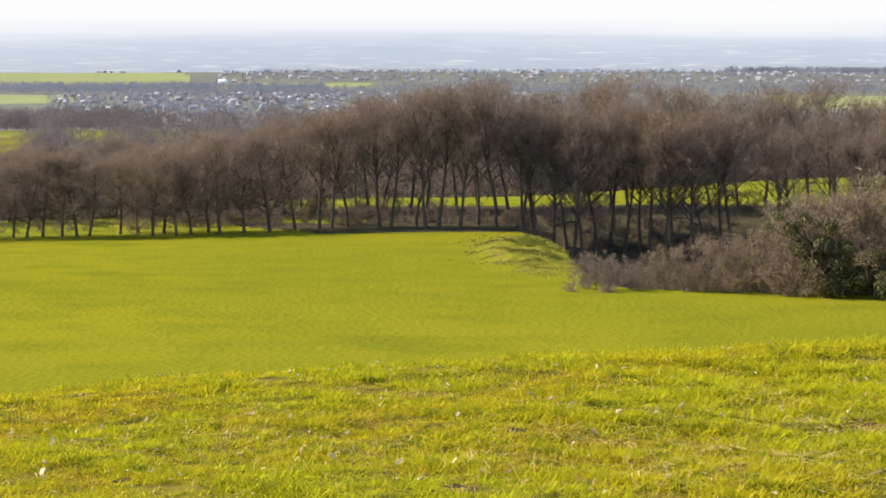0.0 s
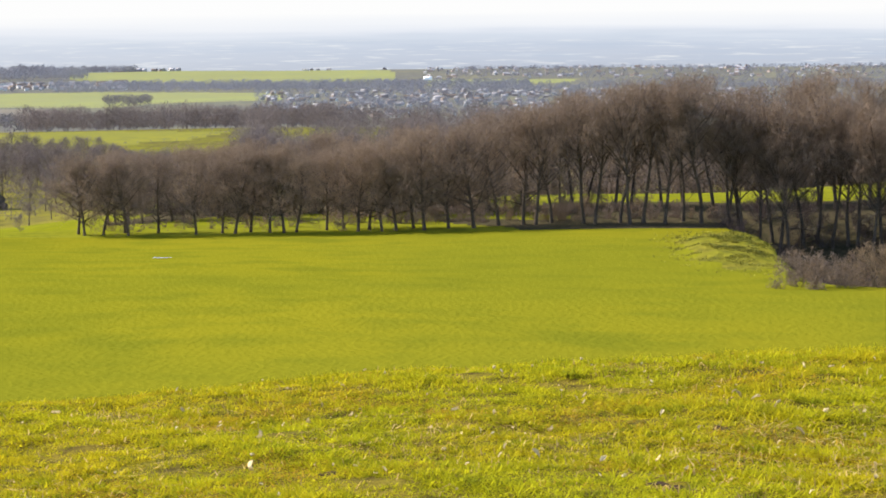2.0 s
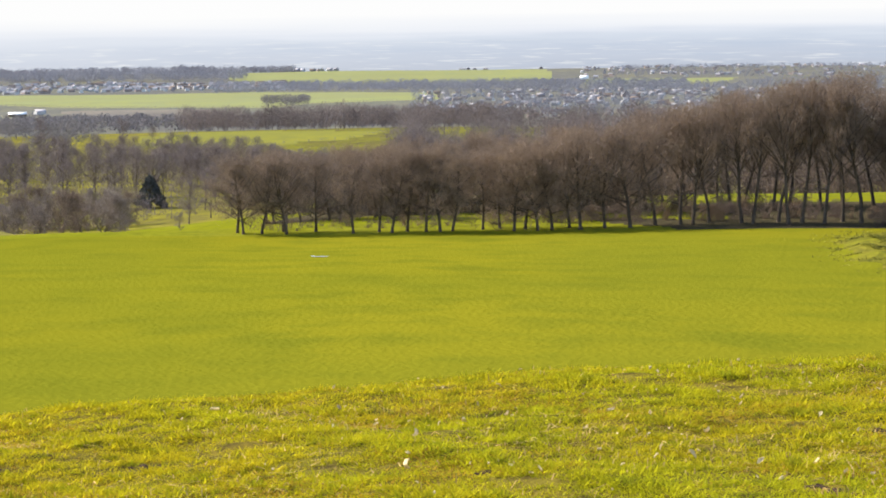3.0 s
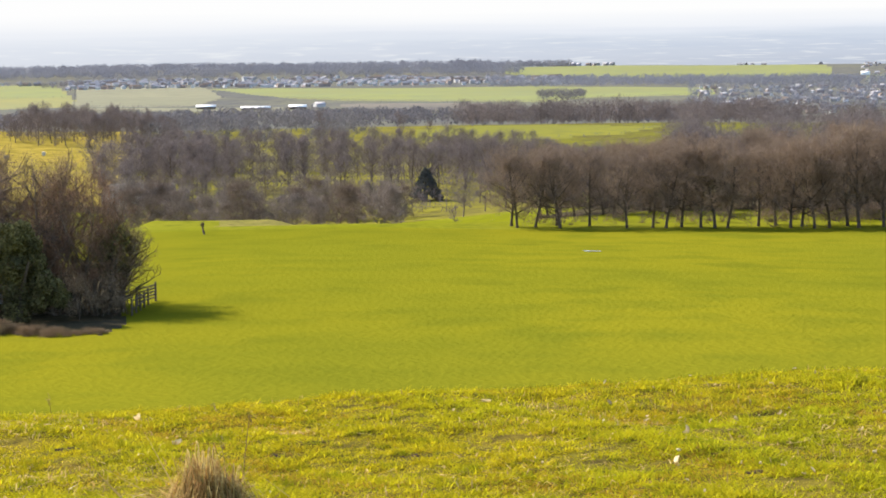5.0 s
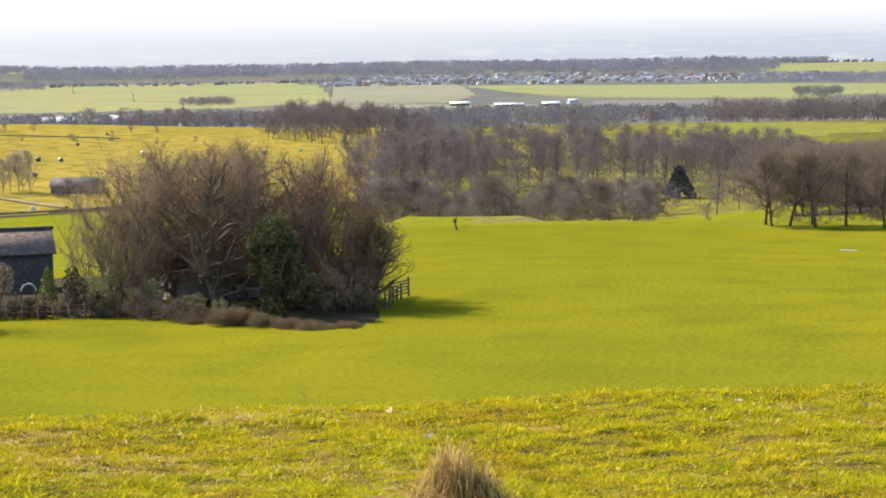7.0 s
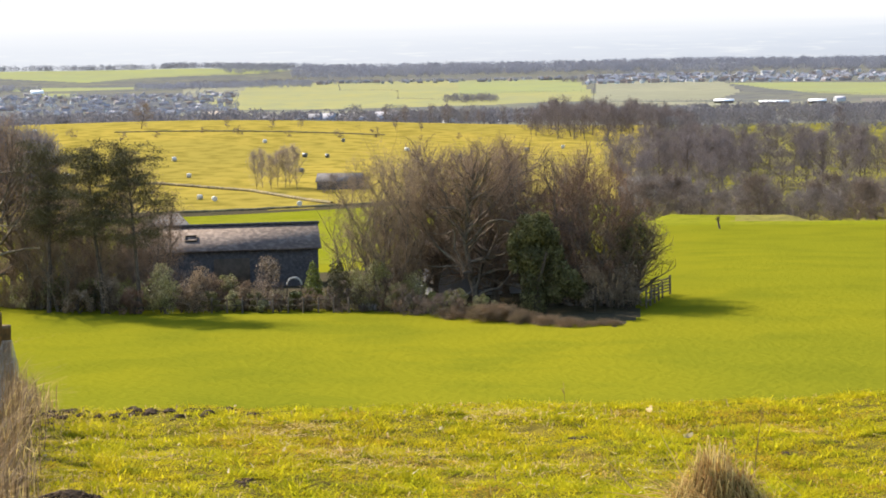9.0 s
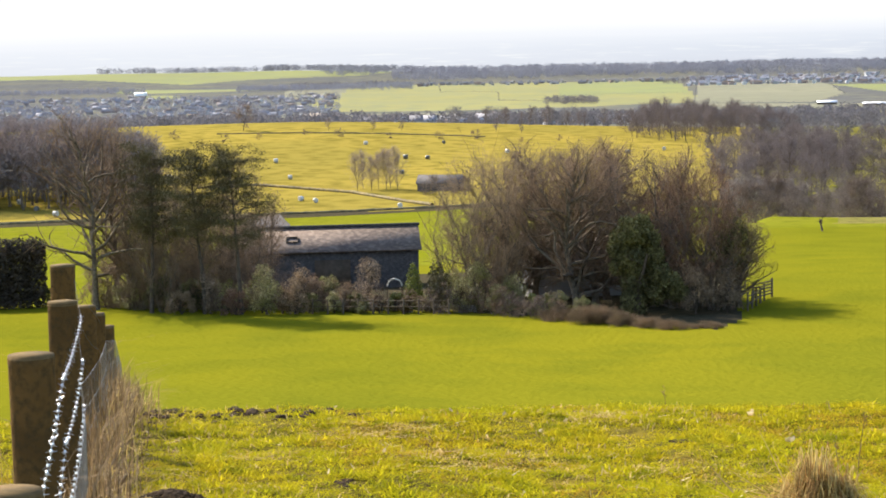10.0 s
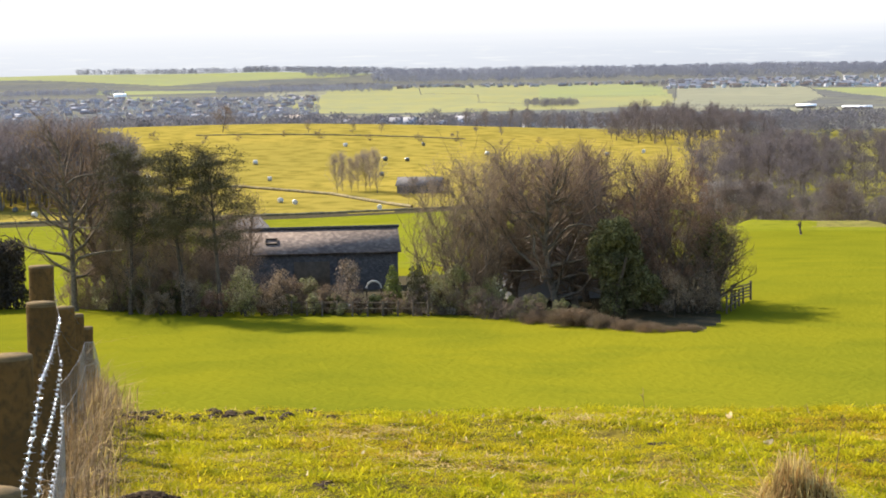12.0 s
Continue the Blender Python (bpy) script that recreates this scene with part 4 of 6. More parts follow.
def leafy(seed, lumps, leaves, size, stem_height, girth, limbs=True):
    """Trunk and a mass of small leaves on lumps (x, y, z, radius, squash)."""
    rng = np.random.default_rng(seed)
    wood, mass = Buf(), Buf()
    path, _ = bent((0, 0, -0.3), (0.05, 0.05, 1), stem_height, 6, rng, 0.08)
    wood.tube(path, girth * np.linspace(1, 0.3, 7), 6)
    for x, y, z, r, squash in lumps if limbs else ():
        k = rng.integers(1, 7)
        w = np.array([x, y, z]) - path[k]
        wood.tube([path[k], path[k] + w * 0.5 + rng.normal(size=3) * 0.1, path[k] + w * 0.95], girth * np.array([0.5, 0.3, 0.1]), 4)
    total = sum(q[3] ** 2 for q in lumps)
    for x, y, z, r, squash in lumps:
        n = int(leaves * r * r / total)
        u = rng.normal(size=(n, 3))
        u /= np.linalg.norm(u, axis=1)[:, None]
        reach = r * (0.62 + 0.45 * rng.random(n) ** 0.7)
        at = np.array([x, y, z]) + u * reach[:, None] * [1, 1, squash]
        ok = at[:, 2] > 0.03
        mass.leaves(at[ok], u[ok], size * (0.6 + 0.8 * rng.random(ok.sum())), rng)
    return wood, mass


def leafy_thing(name, label, category, group, m, seed, lumps, leaves, size, stem, girth, mat, limbs=True):
    wood, mass = leafy(seed, lumps, leaves, size, stem, girth, limbs)
    ob = thing(name, label, category, group, m)
    part("trunk", wood.mesh("trunk", M_DARKBARK, shade=True), ob)
    part("foliage", mass.mesh("foliage", mat), ob)
    return ob


def heap(seed, wide, tall, count, low=0.0):
    rng = np.random.default_rng(seed)
    out = []
    for _ in range(count):
        z = low + (tall - low) * (0.12 + 0.8 * rng.random())
        f = 1 - 0.55 * abs(2 * (z - low) / (tall - low) - 0.8)
        ang, r = rng.random() * 6.28, wide * 0.55 * rng.random() ** 0.5 * f
        out.append((r * math.cos(ang), r * math.sin(ang), z, tall * (0.07 + 0.13 * rng.random()), 0.7 + 0.8 * rng.random()))
    return out


IVY_LUMPS = [(0, 0, 0.9, 0.7, 1.3), (0, 0, 2.3, 0.75, 1.2), (-0.1, 0, 3.7, 0.85, 1.1), (-0.6, 0, 5.1, 0.75, 0.9), (0.2, 0, 5.5, 0.85, 0.9), (0.9, 0.1, 5.0, 0.65, 0.9), (-1.1, 0, 4.4, 0.55, 1.0), (-1.15, 0, 3.2, 0.4, 1.2),
             (1.2, 0, 3.9, 0.65, 0.9), (1.5, 0, 2.8, 0.7, 0.9), (2.2, 0, 2.2, 0.7, 0.8), (2.8, 0.1, 1.5, 0.6, 0.8), (1.3, 0, 1.4, 0.6, 1.0), (-0.5, 0, 6.1, 0.4, 0.8), (0.5, 0, 6.2, 0.45, 0.8)]
leafy_thing("ivy_tree", "dead tree smothered in dark glossy ivy", "tree", "", stand(29.45, 135.5, radians(29.45)), 3, [(x, y, z, r * 1.3, q) for x, y, z, r, q in IVY_LUMPS], 15000, 0.16, 4.6, 0.25, M_IVY, False)
leafy_thing("ivy_tree", "small tree with an ivy-covered trunk", "tree", "", stand(26.85, 140), 4, heap(6, 1.5, 5.7, 14, 3.0), 2600, 0.14, 5.2, 0.2, M_IVY)
HOLLY_LUMPS = [(0.2, 0, 0.9, 0.95, 0.9), (-0.8, 0, 1.9, 0.9, 0.9), (0.7, 0, 2.1, 0.9, 0.9), (-1.6, 0, 3.1, 0.7, 0.9), (-0.3, 0, 3.3, 0.75, 0.9), (-2.2, 0, 4.3, 0.5, 0.9), (-3.0, 0, 5.1, 0.35, 0.9), (-1.4, 0, 4.8, 0.45, 1.1),
               (-2.5, 0, 5.9, 0.3, 1.0), (1.4, 0, 1.2, 0.85, 0.9), (-3.6, 0, 4.3, 0.35, 1.0), (0.3, 0, 4.4, 0.5, 1.0), (1.2, 0, 3.1, 0.6, 1.0)]
leafy_thing("holly_bush", "dark green holly tree leaning over bare scrub", "bush", "", stand(-10.3, 150.8, radians(-10.5), 1.15), 7, HOLLY_LUMPS, 6200, 0.15, 4.6, 0.16, M_IVY)
leafy_thing("holly_bush", "dark green holly bush among bare scrub", "bush", "", stand(-11.6, 151.2), 9, heap(9, 3.4, 3.6, 14), 3000, 0.15, 3.2, 0.12, M_IVY)
leafy_thing("conifer", "dark bushy conifer in the valley", "tree", "", stand(18.2, 395), 10, [(math.cos(q * 2.4) * (6.4 - q * 0.155) * 0.4, math.sin(q * 2.4) * (6.4 - q * 0.155) * 0.4, 0.5 + q * 0.155, 0.85 - q * 0.014, 0.9) for q in range(37)], 8500, 0.26, 5.6, 0.2, M_FARNEEDLE)
leafy_thing("cypress", "dark columnar cypress in the garden", "tree", "garden shrubs", stand(34.92, 139.5), 11, [(0, 0, 0.6, 0.75, 1), (0, 0.1, 1.4, 0.85, 1), (0.1, 0, 2.2, 0.7, 1.1), (0, 0, 2.9, 0.45, 1.2)], 2600, 0.12, 2.6, 0.08, M_NEEDLE)
leafy_thing("cypress", "bright green conical evergreen in the garden", "tree", "garden shrubs", stand(35.57, 141.5), 12, [(0, 0, 0.6, 0.75, 1), (0, 0, 1.4, 0.65, 1.2), (0, 0, 2.2, 0.45, 1.3), (0, 0, 2.8, 0.25, 1.5)], 2400, 0.12, 2.4, 0.06, M_CONE)
for i, (az, d, w, h, mat) in enumerate(((36.86, 141, 1.7, 3.6, M_BLOSSOM), (38.7, 141, 2.0, 2.6, M_TWIG_PALE), (39.8, 139.5, 2.0, 3.2, M_SHRUBLEAF), (38.2, 141.5, 1.8, 2.4, M_TWIG), (37.5, 140, 1.4, 1.6, M_TWIG_PALE), (34.45, 140.5, 1.3, 2.4, M_SHRUBLEAF), (36.5, 138.6, 1.3, 1.1, M_TWIG), (37.0, 138.4, 1.2, 0.9, M_SHRUBLEAF), (37.8, 138.8, 1.5, 1.3, M_SHRUBLEAF), (38.5, 139, 1.6, 1.5, M_IVY), (39.2, 139.4, 1.5, 1.7, M_TWIG), (35.8, 138.5, 1.2, 1.1, M_TWIG_PALE), (37.9, 142, 1.6, 2.2, M_SHRUBLEAF), (39.7, 138.6, 2.2, 3.0, M_SHRUBLEAF), (40.5, 138.8, 2.2, 1.6, M_BRUSH), (41.2, 139.8, 1.8, 2.6, M_BLOSSOM), (42.0, 140.5, 2.2, 1.6, M_TWIG_PALE), (38.9, 138.4, 1.8, 2.4, M_TWIG_PALE), (40.6, 141, 2.4, 2.6, M_SHRUBLEAF),
                                        (41.6, 142, 2.4, 2.4, M_IVY), (42.6, 143, 2.6, 2.4, M_IVY), (43.4, 145, 2.4, 2.0, M_SHRUBLEAF), (36.1, 139.5, 1.8, 1.3, M_SHRUBLEAF), (37.2, 139, 1.8, 1.2, M_IVY), (34.0, 140, 1.8, 1.6, M_SHRUBLEAF),
                                        (33.2, 138, 1.8, 1.9, M_SHRUBLEAF), (34.3, 138.8, 2.2, 2.8, M_SHRUBLEAF), (33.7, 139.5, 2.4, 3.2, M_SHRUBLEAF), (32.8, 139, 2.2, 2.6, M_SHRUBLEAF), (31.6, 136, 1.8, 1.6, M_SHRUBLEAF), (30.9, 134.5, 2.0, 1.4, M_SHRUBLEAF), (32.2, 137, 1.7, 1.4, M_SHRUBLEAF), (35.2, 139.5, 1.4, 1.0, M_SHRUBLEAF), (26.9, 137, 2.0, 2.8, M_TWIG_PALE), (27.8, 136, 2.2, 3.2, M_TWIG_PALE), (45.4, 150, 1.6, 1.4, M_IVY))):
    leafy_thing("garden_shrub", "mixed evergreen shrub at the garden's edge", "bush", "garden shrubs", stand(az, d), 100 + i, heap(50 + i, w, h, 20), 2600, 0.085, h * 0.8, 0.06, mat)
leafy_thing("clipped_hedge", "tall dark clipped hedge beside the yard", "hedge", "", stand(46.75, 151, radians(46.75)), 77,
            [(x, y, z, 0.85, 0.9) for x in (-2.2, -1.1, 0, 1.1, 2.2) for z in (0.5, 1.3, 2.1, 2.9, 3.7, 4.3) for y in (-0.5, 0.0, 0.5)], 24000, 0.17, 3, 0.1, M_HEDGE)
low = []
for az in np.arange(27.0, 31.9, 0.13):    # cut brambles in front of the clump
    d = np.interp(az, [26.3, 27.2, 29, 31.5], [131, 125, 126, 131])
    low.append((az, d + 0.6 + RNG.random() * 2.2, np.interp(az, [27, 28.5, 29.8, 30.6, 31.9], [0.08, 0.13, 0.15, 0.25, 0.14]) * RNG.uniform(0.3, 1.25)))
BRAMBLE = [tree_template("bramble_heap", "heap of cut brown brambles and brushwood", "bush", "cut brushwood",
                         dict(seed=200 + i, clear=0.05, wide=8.5, low=-0.3, limbs=24, twigs=2600, twig_len=1.5, twig_wide=0.07, girth=0.07, stems=7, height=5.0, forks=3), M_BRAMBLE, M_BRAMBLE) for i in range(2)]
plant(BRAMBLE, low, RNG)
low = []
for az in np.arange(31.5, 45, 0.36):
    low.append((az, np.interp(az, [31.5, 34, 38, 41, 45], [132, 138, 140, 142, 149]) + RNG.random(), RNG.uniform(0.2, 0.5)))
low += [(az + RNG.normal() * 0.1, RNG.uniform(143, 150), RNG.uniform(0.5, 0.9)) for az in np.arange(39.3, 44.2, 0.6)]
plant(SHRUB, low, RNG, LOW)
# ---- buildings ----
def gabled(length, deep, eave, ridge, over=0.3, thick=0.15):
    """Walls with gables, and the two slopes of a roof; the ridge runs along x."""
    walls, roof = Buf(), Buf()
    a, b = length / 2, deep / 2
    v = [(x, y, z) for x in (-a, a) for y, z in ((-b, -0.8), (b, -0.8), (b, eave), (0, ridge), (-b, eave))]
    walls.add(v, [(0, 5, 9, 4), (1, 2, 7, 6), (2, 3, 8, 7), (3, 4, 9, 8)], [])
    walls.add(v, [(0, 4, 2, 1), (5, 6, 7, 9)], [(4, 3, 2), (9, 7, 8)])
    slope = (ridge - eave) / b
    for s in (-1, 1):
        yo, zo = s * (b + over), eave - over * slope
        p = [(-a - over, yo, zo + 0.02), (a + over, yo, zo + 0.02), (a + over, 0, ridge + 0.02), (-a - over, 0, ridge + 0.02)]
        p += [(x, y, z + thick) for x, y, z in p]
        roof.add(p, [(0, 1, 2, 3), (4, 7, 6, 5), (0, 4, 5, 1), (1, 5, 6, 2), (2, 6, 7, 3), (3, 7, 4, 0)])
    return walls, roof


def house_template(name, label, group, length, deep, eave, ridge, wall_mat, roof_mat):
    walls, roof = gabled(length, deep, eave, ridge)
    ob = thing(name, label, "house", group)
    part("wall", walls.mesh("wall", wall_mat), ob)
    part("roof", roof.mesh("roof", roof_mat), ob)
    ch = Buf()
    ch.box(length * 0.32, length * 0.32 + 0.8, -0.4, 0.4, ridge - 0.8, ridge + 1.2)
    part("chimney", ch.mesh("chimney", M_WALLBRICK), ob)
    return ob


HOUSES = [house_template("house", "pale rendered house with a slate roof", "town houses", 9, 8, 5.0, 8.0, M_WALLPALE, M_ROOFDARK),
          house_template("house", "brick house with a dark slate roof", "town houses", 14, 8, 5.0, 8.2, M_WALLBRICK, M_ROOFDARK),
          house_template("house", "white painted house with a slate roof", "town houses", 10, 7, 4.6, 7.2, M_TOWNPALE, M_ROOFDARK),
          house_template("house", "brick terrace with a grey sunlit roof", "town houses", 17, 8, 5.2, 8.0, M_WALLBRICK, M_SLATE)]


def town_spots(count, az0, az1, d0, d1, rng, size=1.0, rows=7, kinds=(0, 0, 1, 1, 2, 2, 3)):
    out = []
    for _ in range(count):
        az, d = rng.uniform(az0, az1), d0 + (d1 - d0) * (rng.integers(0, rows) + 0.3 * rng.random()) / rows
        out.append((rng.choice(kinds), az, d, radians(az) + rng.choice([0, 0, 1.57]) + rng.normal() * 0.25, size * rng.uniform(0.8, 1.15)))
    return out


def town(*args):
    for k, az, d, turn, size in town_spots(*args):
        put(HOUSES[k], az, d, turn, size)


def far_town(name, label, *args):
    """Houses too far off to tell apart, as one object."""
    v, f, idx, mats = [], [], [], []
    n = 0
    for k, *at in town_spots(*args):
        m = stand(*at)
        for ch in HOUSES[k].children:
            me = ch.data
            if me.materials[0] not in mats:
                mats.append(me.materials[0])
            v += [m @ q.co for q in me.vertices]
            for p in me.polygons:
                f.append([n + i for i in p.vertices])
                idx.append(mats.index(me.materials[0]))
            n += len(me.vertices)
    me = bpy.data.meshes.new(name)
    me.from_pydata(v, [], f)
    for q in mats:
        me.materials.append(q)
    me.polygons.foreach_set("material_index", idx)
    tagged(new(name, me), label, "houses", kind="stuff")


TR = np.random.default_rng(5)
town(180, -3, 10.8, 1500, 2500, TR, 0.5, 11)
far_town("hill_town", "far town of small brick and white houses", 330, -3, 10.8, 1470, 2480, TR, 0.44, 17, (1, 1, 3, 3, 2, 0))
town(110, 37.8, 46.9, 1700, 2750, TR, 0.42, 11, (1, 1, 1, 1, 3, 0, 2))
town(30, 28.5, 37, 930, 1380, TR, 0.75)
town(30, 12.9, 16.4, 4290, 4328, TR, 0.85, 2)
far_town("ridge_town", "far houses strung along the ridge", 760, 14.5, 28, 2790, 3500, TR, 0.6, 12, (0, 0, 2, 2, 1, 3))
far_town("village", "far village of small dark-roofed houses", 330, 37.6, 47.2, 1600, 2640, TR, 0.42, 16, (0, 1, 1, 1, 2, 3))
far_town("suburbs", "hazy far suburbs on the plain", 300, -13, 6.5, 3530, 4300, TR, 0.52, 12, (0, 1, 1, 1, 3))
far_town("ridge_row", "row of far houses above the big field", 70, 28, 36.5, 3200, 3330, TR, 0.55, 2)
far_town("skyline_houses", "far houses on the hill's skyline", 14, 3, 10, 4310, 4330, TR, 0.75, 2)


def shed(az, d, turn, length, deep, eave, ridge, label, wall_mat, roof_mat, name="farm_shed"):
    walls, roof = gabled(length, deep, eave, ridge)
    ob = thing(name, label, "shed", "", stand(az, d, radians(az) + turn))
    part("wall", walls.mesh("wall", wall_mat), ob)
    part("roof", roof.mesh("roof", roof_mat), ob)
    return ob


shed(21.7, 1810, 0.1, 15, 9, 2.0, 3.6, "long farm shed with a bright white roof", M_TIMBER, M_WHITE)
shed(22.85, 1810, 0.05, 25, 8, 1.6, 2.8, "long low farm shed with a white roof", M_TIMBER, M_WHITE)
shed(24.2, 1840, 0.0, 17, 9, 1.9, 3.4, "farm shed with a white roof", M_TIMBER, M_WHITE)
shed(21.1, 1850, 0.4, 9, 7, 2.4, 4.4, "small farm building near the white sheds", M_WALLPALE, M_ROOFDARK)
shed(6.25, 3490, 0.1, 14, 9, 3.5, 6.0, "large white building on the far hillside", M_WHITE, M_WHITE)
shed(38.2, 1500, 0.5, 15, 10, 2.5, 6.0, "pale beige warehouse roof in the valley", M_WALLBRICK, M_BEIGE, "warehouse")
shed(42.9, 2930, 0.1, 17, 9, 3.0, 5.0, "white farm sheds below the far green hill", M_WHITE, M_WHITE)
shed(26.6, 396, 0.9, 6, 4, 2.0, 3.7, "stone cottage with a pale gable among trees", M_WALLPALE, M_OLDROOF, "cottage")
shed(25.6, 400, 0.1, 6.5, 5, 1.9, 3.4, "low stone cottage among trees", M_STONE, M_OLDROOF, "cottage")
shed(34.75, 432, -0.15, 9, 6, 1.6, 3.0, "stone farmhouse with a grey roof below the hill", M_STONE, M_OLDROOF, "farmhouse")
shed(31.2, 152, 0.3, 7, 6, 2.6, 4.6, "pale rendered outbuilding behind the trees", M_WALLPALE, M_SLATE, "outbuilding")


def barn():
    """Long stone barn under a mottled roof with a small rooflight."""
    L, deep, eave, ridge = 14.0, 6.4, 2.8, 4.3
    x, y, z = spot(37.9, 166)
    top = EYE - 0.0937 * 166
    ob = thing("barn", "long stone barn with shadow-darkened walls and a mottled stone-slate roof", "barn", "", Matrix.Translation((x, y, top - ridge)) @ Matrix.Rotation(radians(37.9) + 0.03, 4, "Z"))
    walls, roof = gabled(L, deep, eave, ridge, 0.25, 0.1)
    part("wall", walls.mesh("wall", M_STONE), ob)
    rf = part("roof", roof.mesh("roof", M_SLATE), ob)
    b = Buf()
    b.box(-1.2, 1.6, -deep / 2 - 0.06, -deep / 2 + 0.02, -0.5, 2.1)
    part("doorway", b.mesh("doorway", M_TIMBER), ob, "dark timber barn door")
    r = Buf()
    r.tube([(-L / 2 - 0.35, 0, ridge + 0.17), (L / 2 + 0.35, 0, ridge + 0.17)], [0.13, 0.13], 6)
    part("ridge", r.mesh("ridge", M_STONE), ob, "stone ridge tiles")
    sl = math.atan2(ridge - eave, deep / 2)
    run = (deep / 2 + 0.25) / math.cos(sl)
    s = run * 0.52
    k = Buf()
    for x0, x1, y0, y1 in ((-0.5, 0.5, -0.42, -0.34), (-0.5, 0.5, 0.34, 0.42), (-0.5, -0.42, -0.34, 0.34), (0.42, 0.5, -0.34, 0.34)):
        k.box(x0, x1, y0, y1, 0.0, 0.1)
    o = part("rooflight", k.mesh("rooflight", M_TIMBER), rf, "dark frame of a small rooflight")
    o.matrix_basis = Matrix.Translation((-2.9, -s * math.cos(sl), ridge + 0.14 - s * math.sin(sl))) @ Matrix.Rotation(sl, 4, "X")
    return ob


barn()
shed(39.7, 177, 1.1, 6, 5, 3.0, 5.3, "grey-roofed stone outbuilding behind the barn", M_STONE, M_OLDROOF, "outbuilding")


# ---- farm things ----
def gate():
    """Five-barred timber gate between two posts."""
    ob = thing("field_gate", "weathered grey timber field gate, closed", "gate", "", stand(25.95, 146, radians(25.95) + 1.12))
    for x in (-1.5, 1.5):
        b = Buf()
        b.tube([(x, 0, -0.4), (x, 0, 1.35)], [0.09, 0.08], 7, True)
        part("post", b.mesh("post", M_TIMBER), ob)
    for i in range(5):
        b = Buf()
        b.box(-1.4, 1.4, -0.025, 0.025, 0.22 + 0.22 * i, 0.31 + 0.22 * i)
        part("bar", b.mesh("bar", M_TIMBER), ob)
    b = Buf()
    b.tube([(-1.38, 0.04, 0.25), (1.38, 0.04, 1.18)], [0.04, 0.04], 4)
    part("brace", b.mesh("brace", M_TIMBER), ob)


gate()


def rail_fence(az0, d0, az1, d1, n):
    p0, p1 = np.array(spot(az0, d0)), np.array(spot(az1, d1))
    ob = thing("rail_fence", "weathered post and rail fence at the field edge", "fence", "")
    tops = []
    for i in range(n):
        f = i / (n - 1)
        x, y = p0[:2] + (p1[:2] - p0[:2]) * f
        z = float(ground(x, y))
        b = Buf()
        b.tube([(x, y, z - 0.3), (x, y, z + 1.2)], [0.07, 0.065], 6, True)
        part("post", b.mesh("post", M_TIMBER), ob)
        tops.append((x, y, z))
    for h in (0.45, 0.95):
        b = Buf()
        b.tube([(x, y, z + h) for x, y, z in tops], [0.045] * n, 4)
        part("rail", b.mesh("rail", M_TIMBER), ob)


rail_fence(25.9, 145, 26.35, 138, 5)


def garden_arch():
    """White hoop over two uprights."""
    ob = thing("garden_arch", "small white painted garden arch among shrubs", "arch", "", stand(36.09, 142, radians(36.09)))
    for x in (-0.5, 0.5):
        b = Buf()
        b.tube([(x, 0, -0.2), (x, 0, 1.5)], [0.05, 0.05], 6)
        part("upright", b.mesh("upright", M_TIMBER), ob)
    b = Buf()
    b.tube([(-0.5 * math.cos(k * math.pi / 10), 0, 1.5 + 0.5 * math.sin(k * math.pi / 10)) for k in range(11)], [0.075] * 11, 6)
    part("hoop", b.mesh("hoop", M_PAINT, shade=True), ob)


def garden_bench(az, d):
    ob = thing("garden_bench", "low white garden bench by the flower beds", "bench", "garden seats", stand(az, d, radians(az)))
    b = Buf()
    b.box(-0.55, 0.55, -0.2, 0.2, 0.42, 0.5)
    part("seat", b.mesh("seat", M_PAINT), ob)
    for x in (-0.45, 0.45):
        b = Buf()
        b.box(x - 0.05, x + 0.05, -0.18, 0.18, -0.1, 0.42)
        part("leg", b.mesh("leg", M_PAINT), ob)


garden_arch()
for az, d in ((36.95, 140.5), (36.25, 140.2)):
    garden_bench(az, d)


def water_trough():
    ob = thing("water_trough", "weathered pale water trough at the field edge", "trough", "", stand(34.05, 139.2, radians(34), 0.7))
    b = Buf()
    b.box(-0.75, 0.75, -0.3, 0.3, 0.0, 0.08)
    for x0, x1, y0, y1 in ((-0.75, 0.75, -0.3, -0.26), (-0.75, 0.75, 0.26, 0.3), (-0.75, -0.71, -0.26, 0.26), (0.71, 0.75, -0.26, 0.26)):
        b.box(x0, x1, y0, y1, 0.08, 0.55)
    part("tank", b.mesh("tank", M_PAINT), ob)


water_trough()


def garden_posts():
    """Short posts with one rail along the garden's edge."""
    ob = thing("garden_fence", "low dark timber fence along the garden edge", "fence", "")
    line = [spot(az, np.interp(az, [34, 36, 38, 39.6], [137.4, 137.6, 138.4, 139])) for az in np.arange(34.6, 39.7, 0.42)]
    for x, y, z in line:
        b = Buf()
        b.tube([(x, y, z - 0.3), (x, y, z + 1.05)], [0.06, 0.055], 6, True)
        part("post", b.mesh("post", M_TIMBER), ob)
    for h in (0.5, 0.9):
        b = Buf()
        b.tube([(x, y, z + h) for x, y, z in line], [0.03] * len(line), 4)
        part("rail", b.mesh("rail", M_TIMBER), ob)


garden_posts()


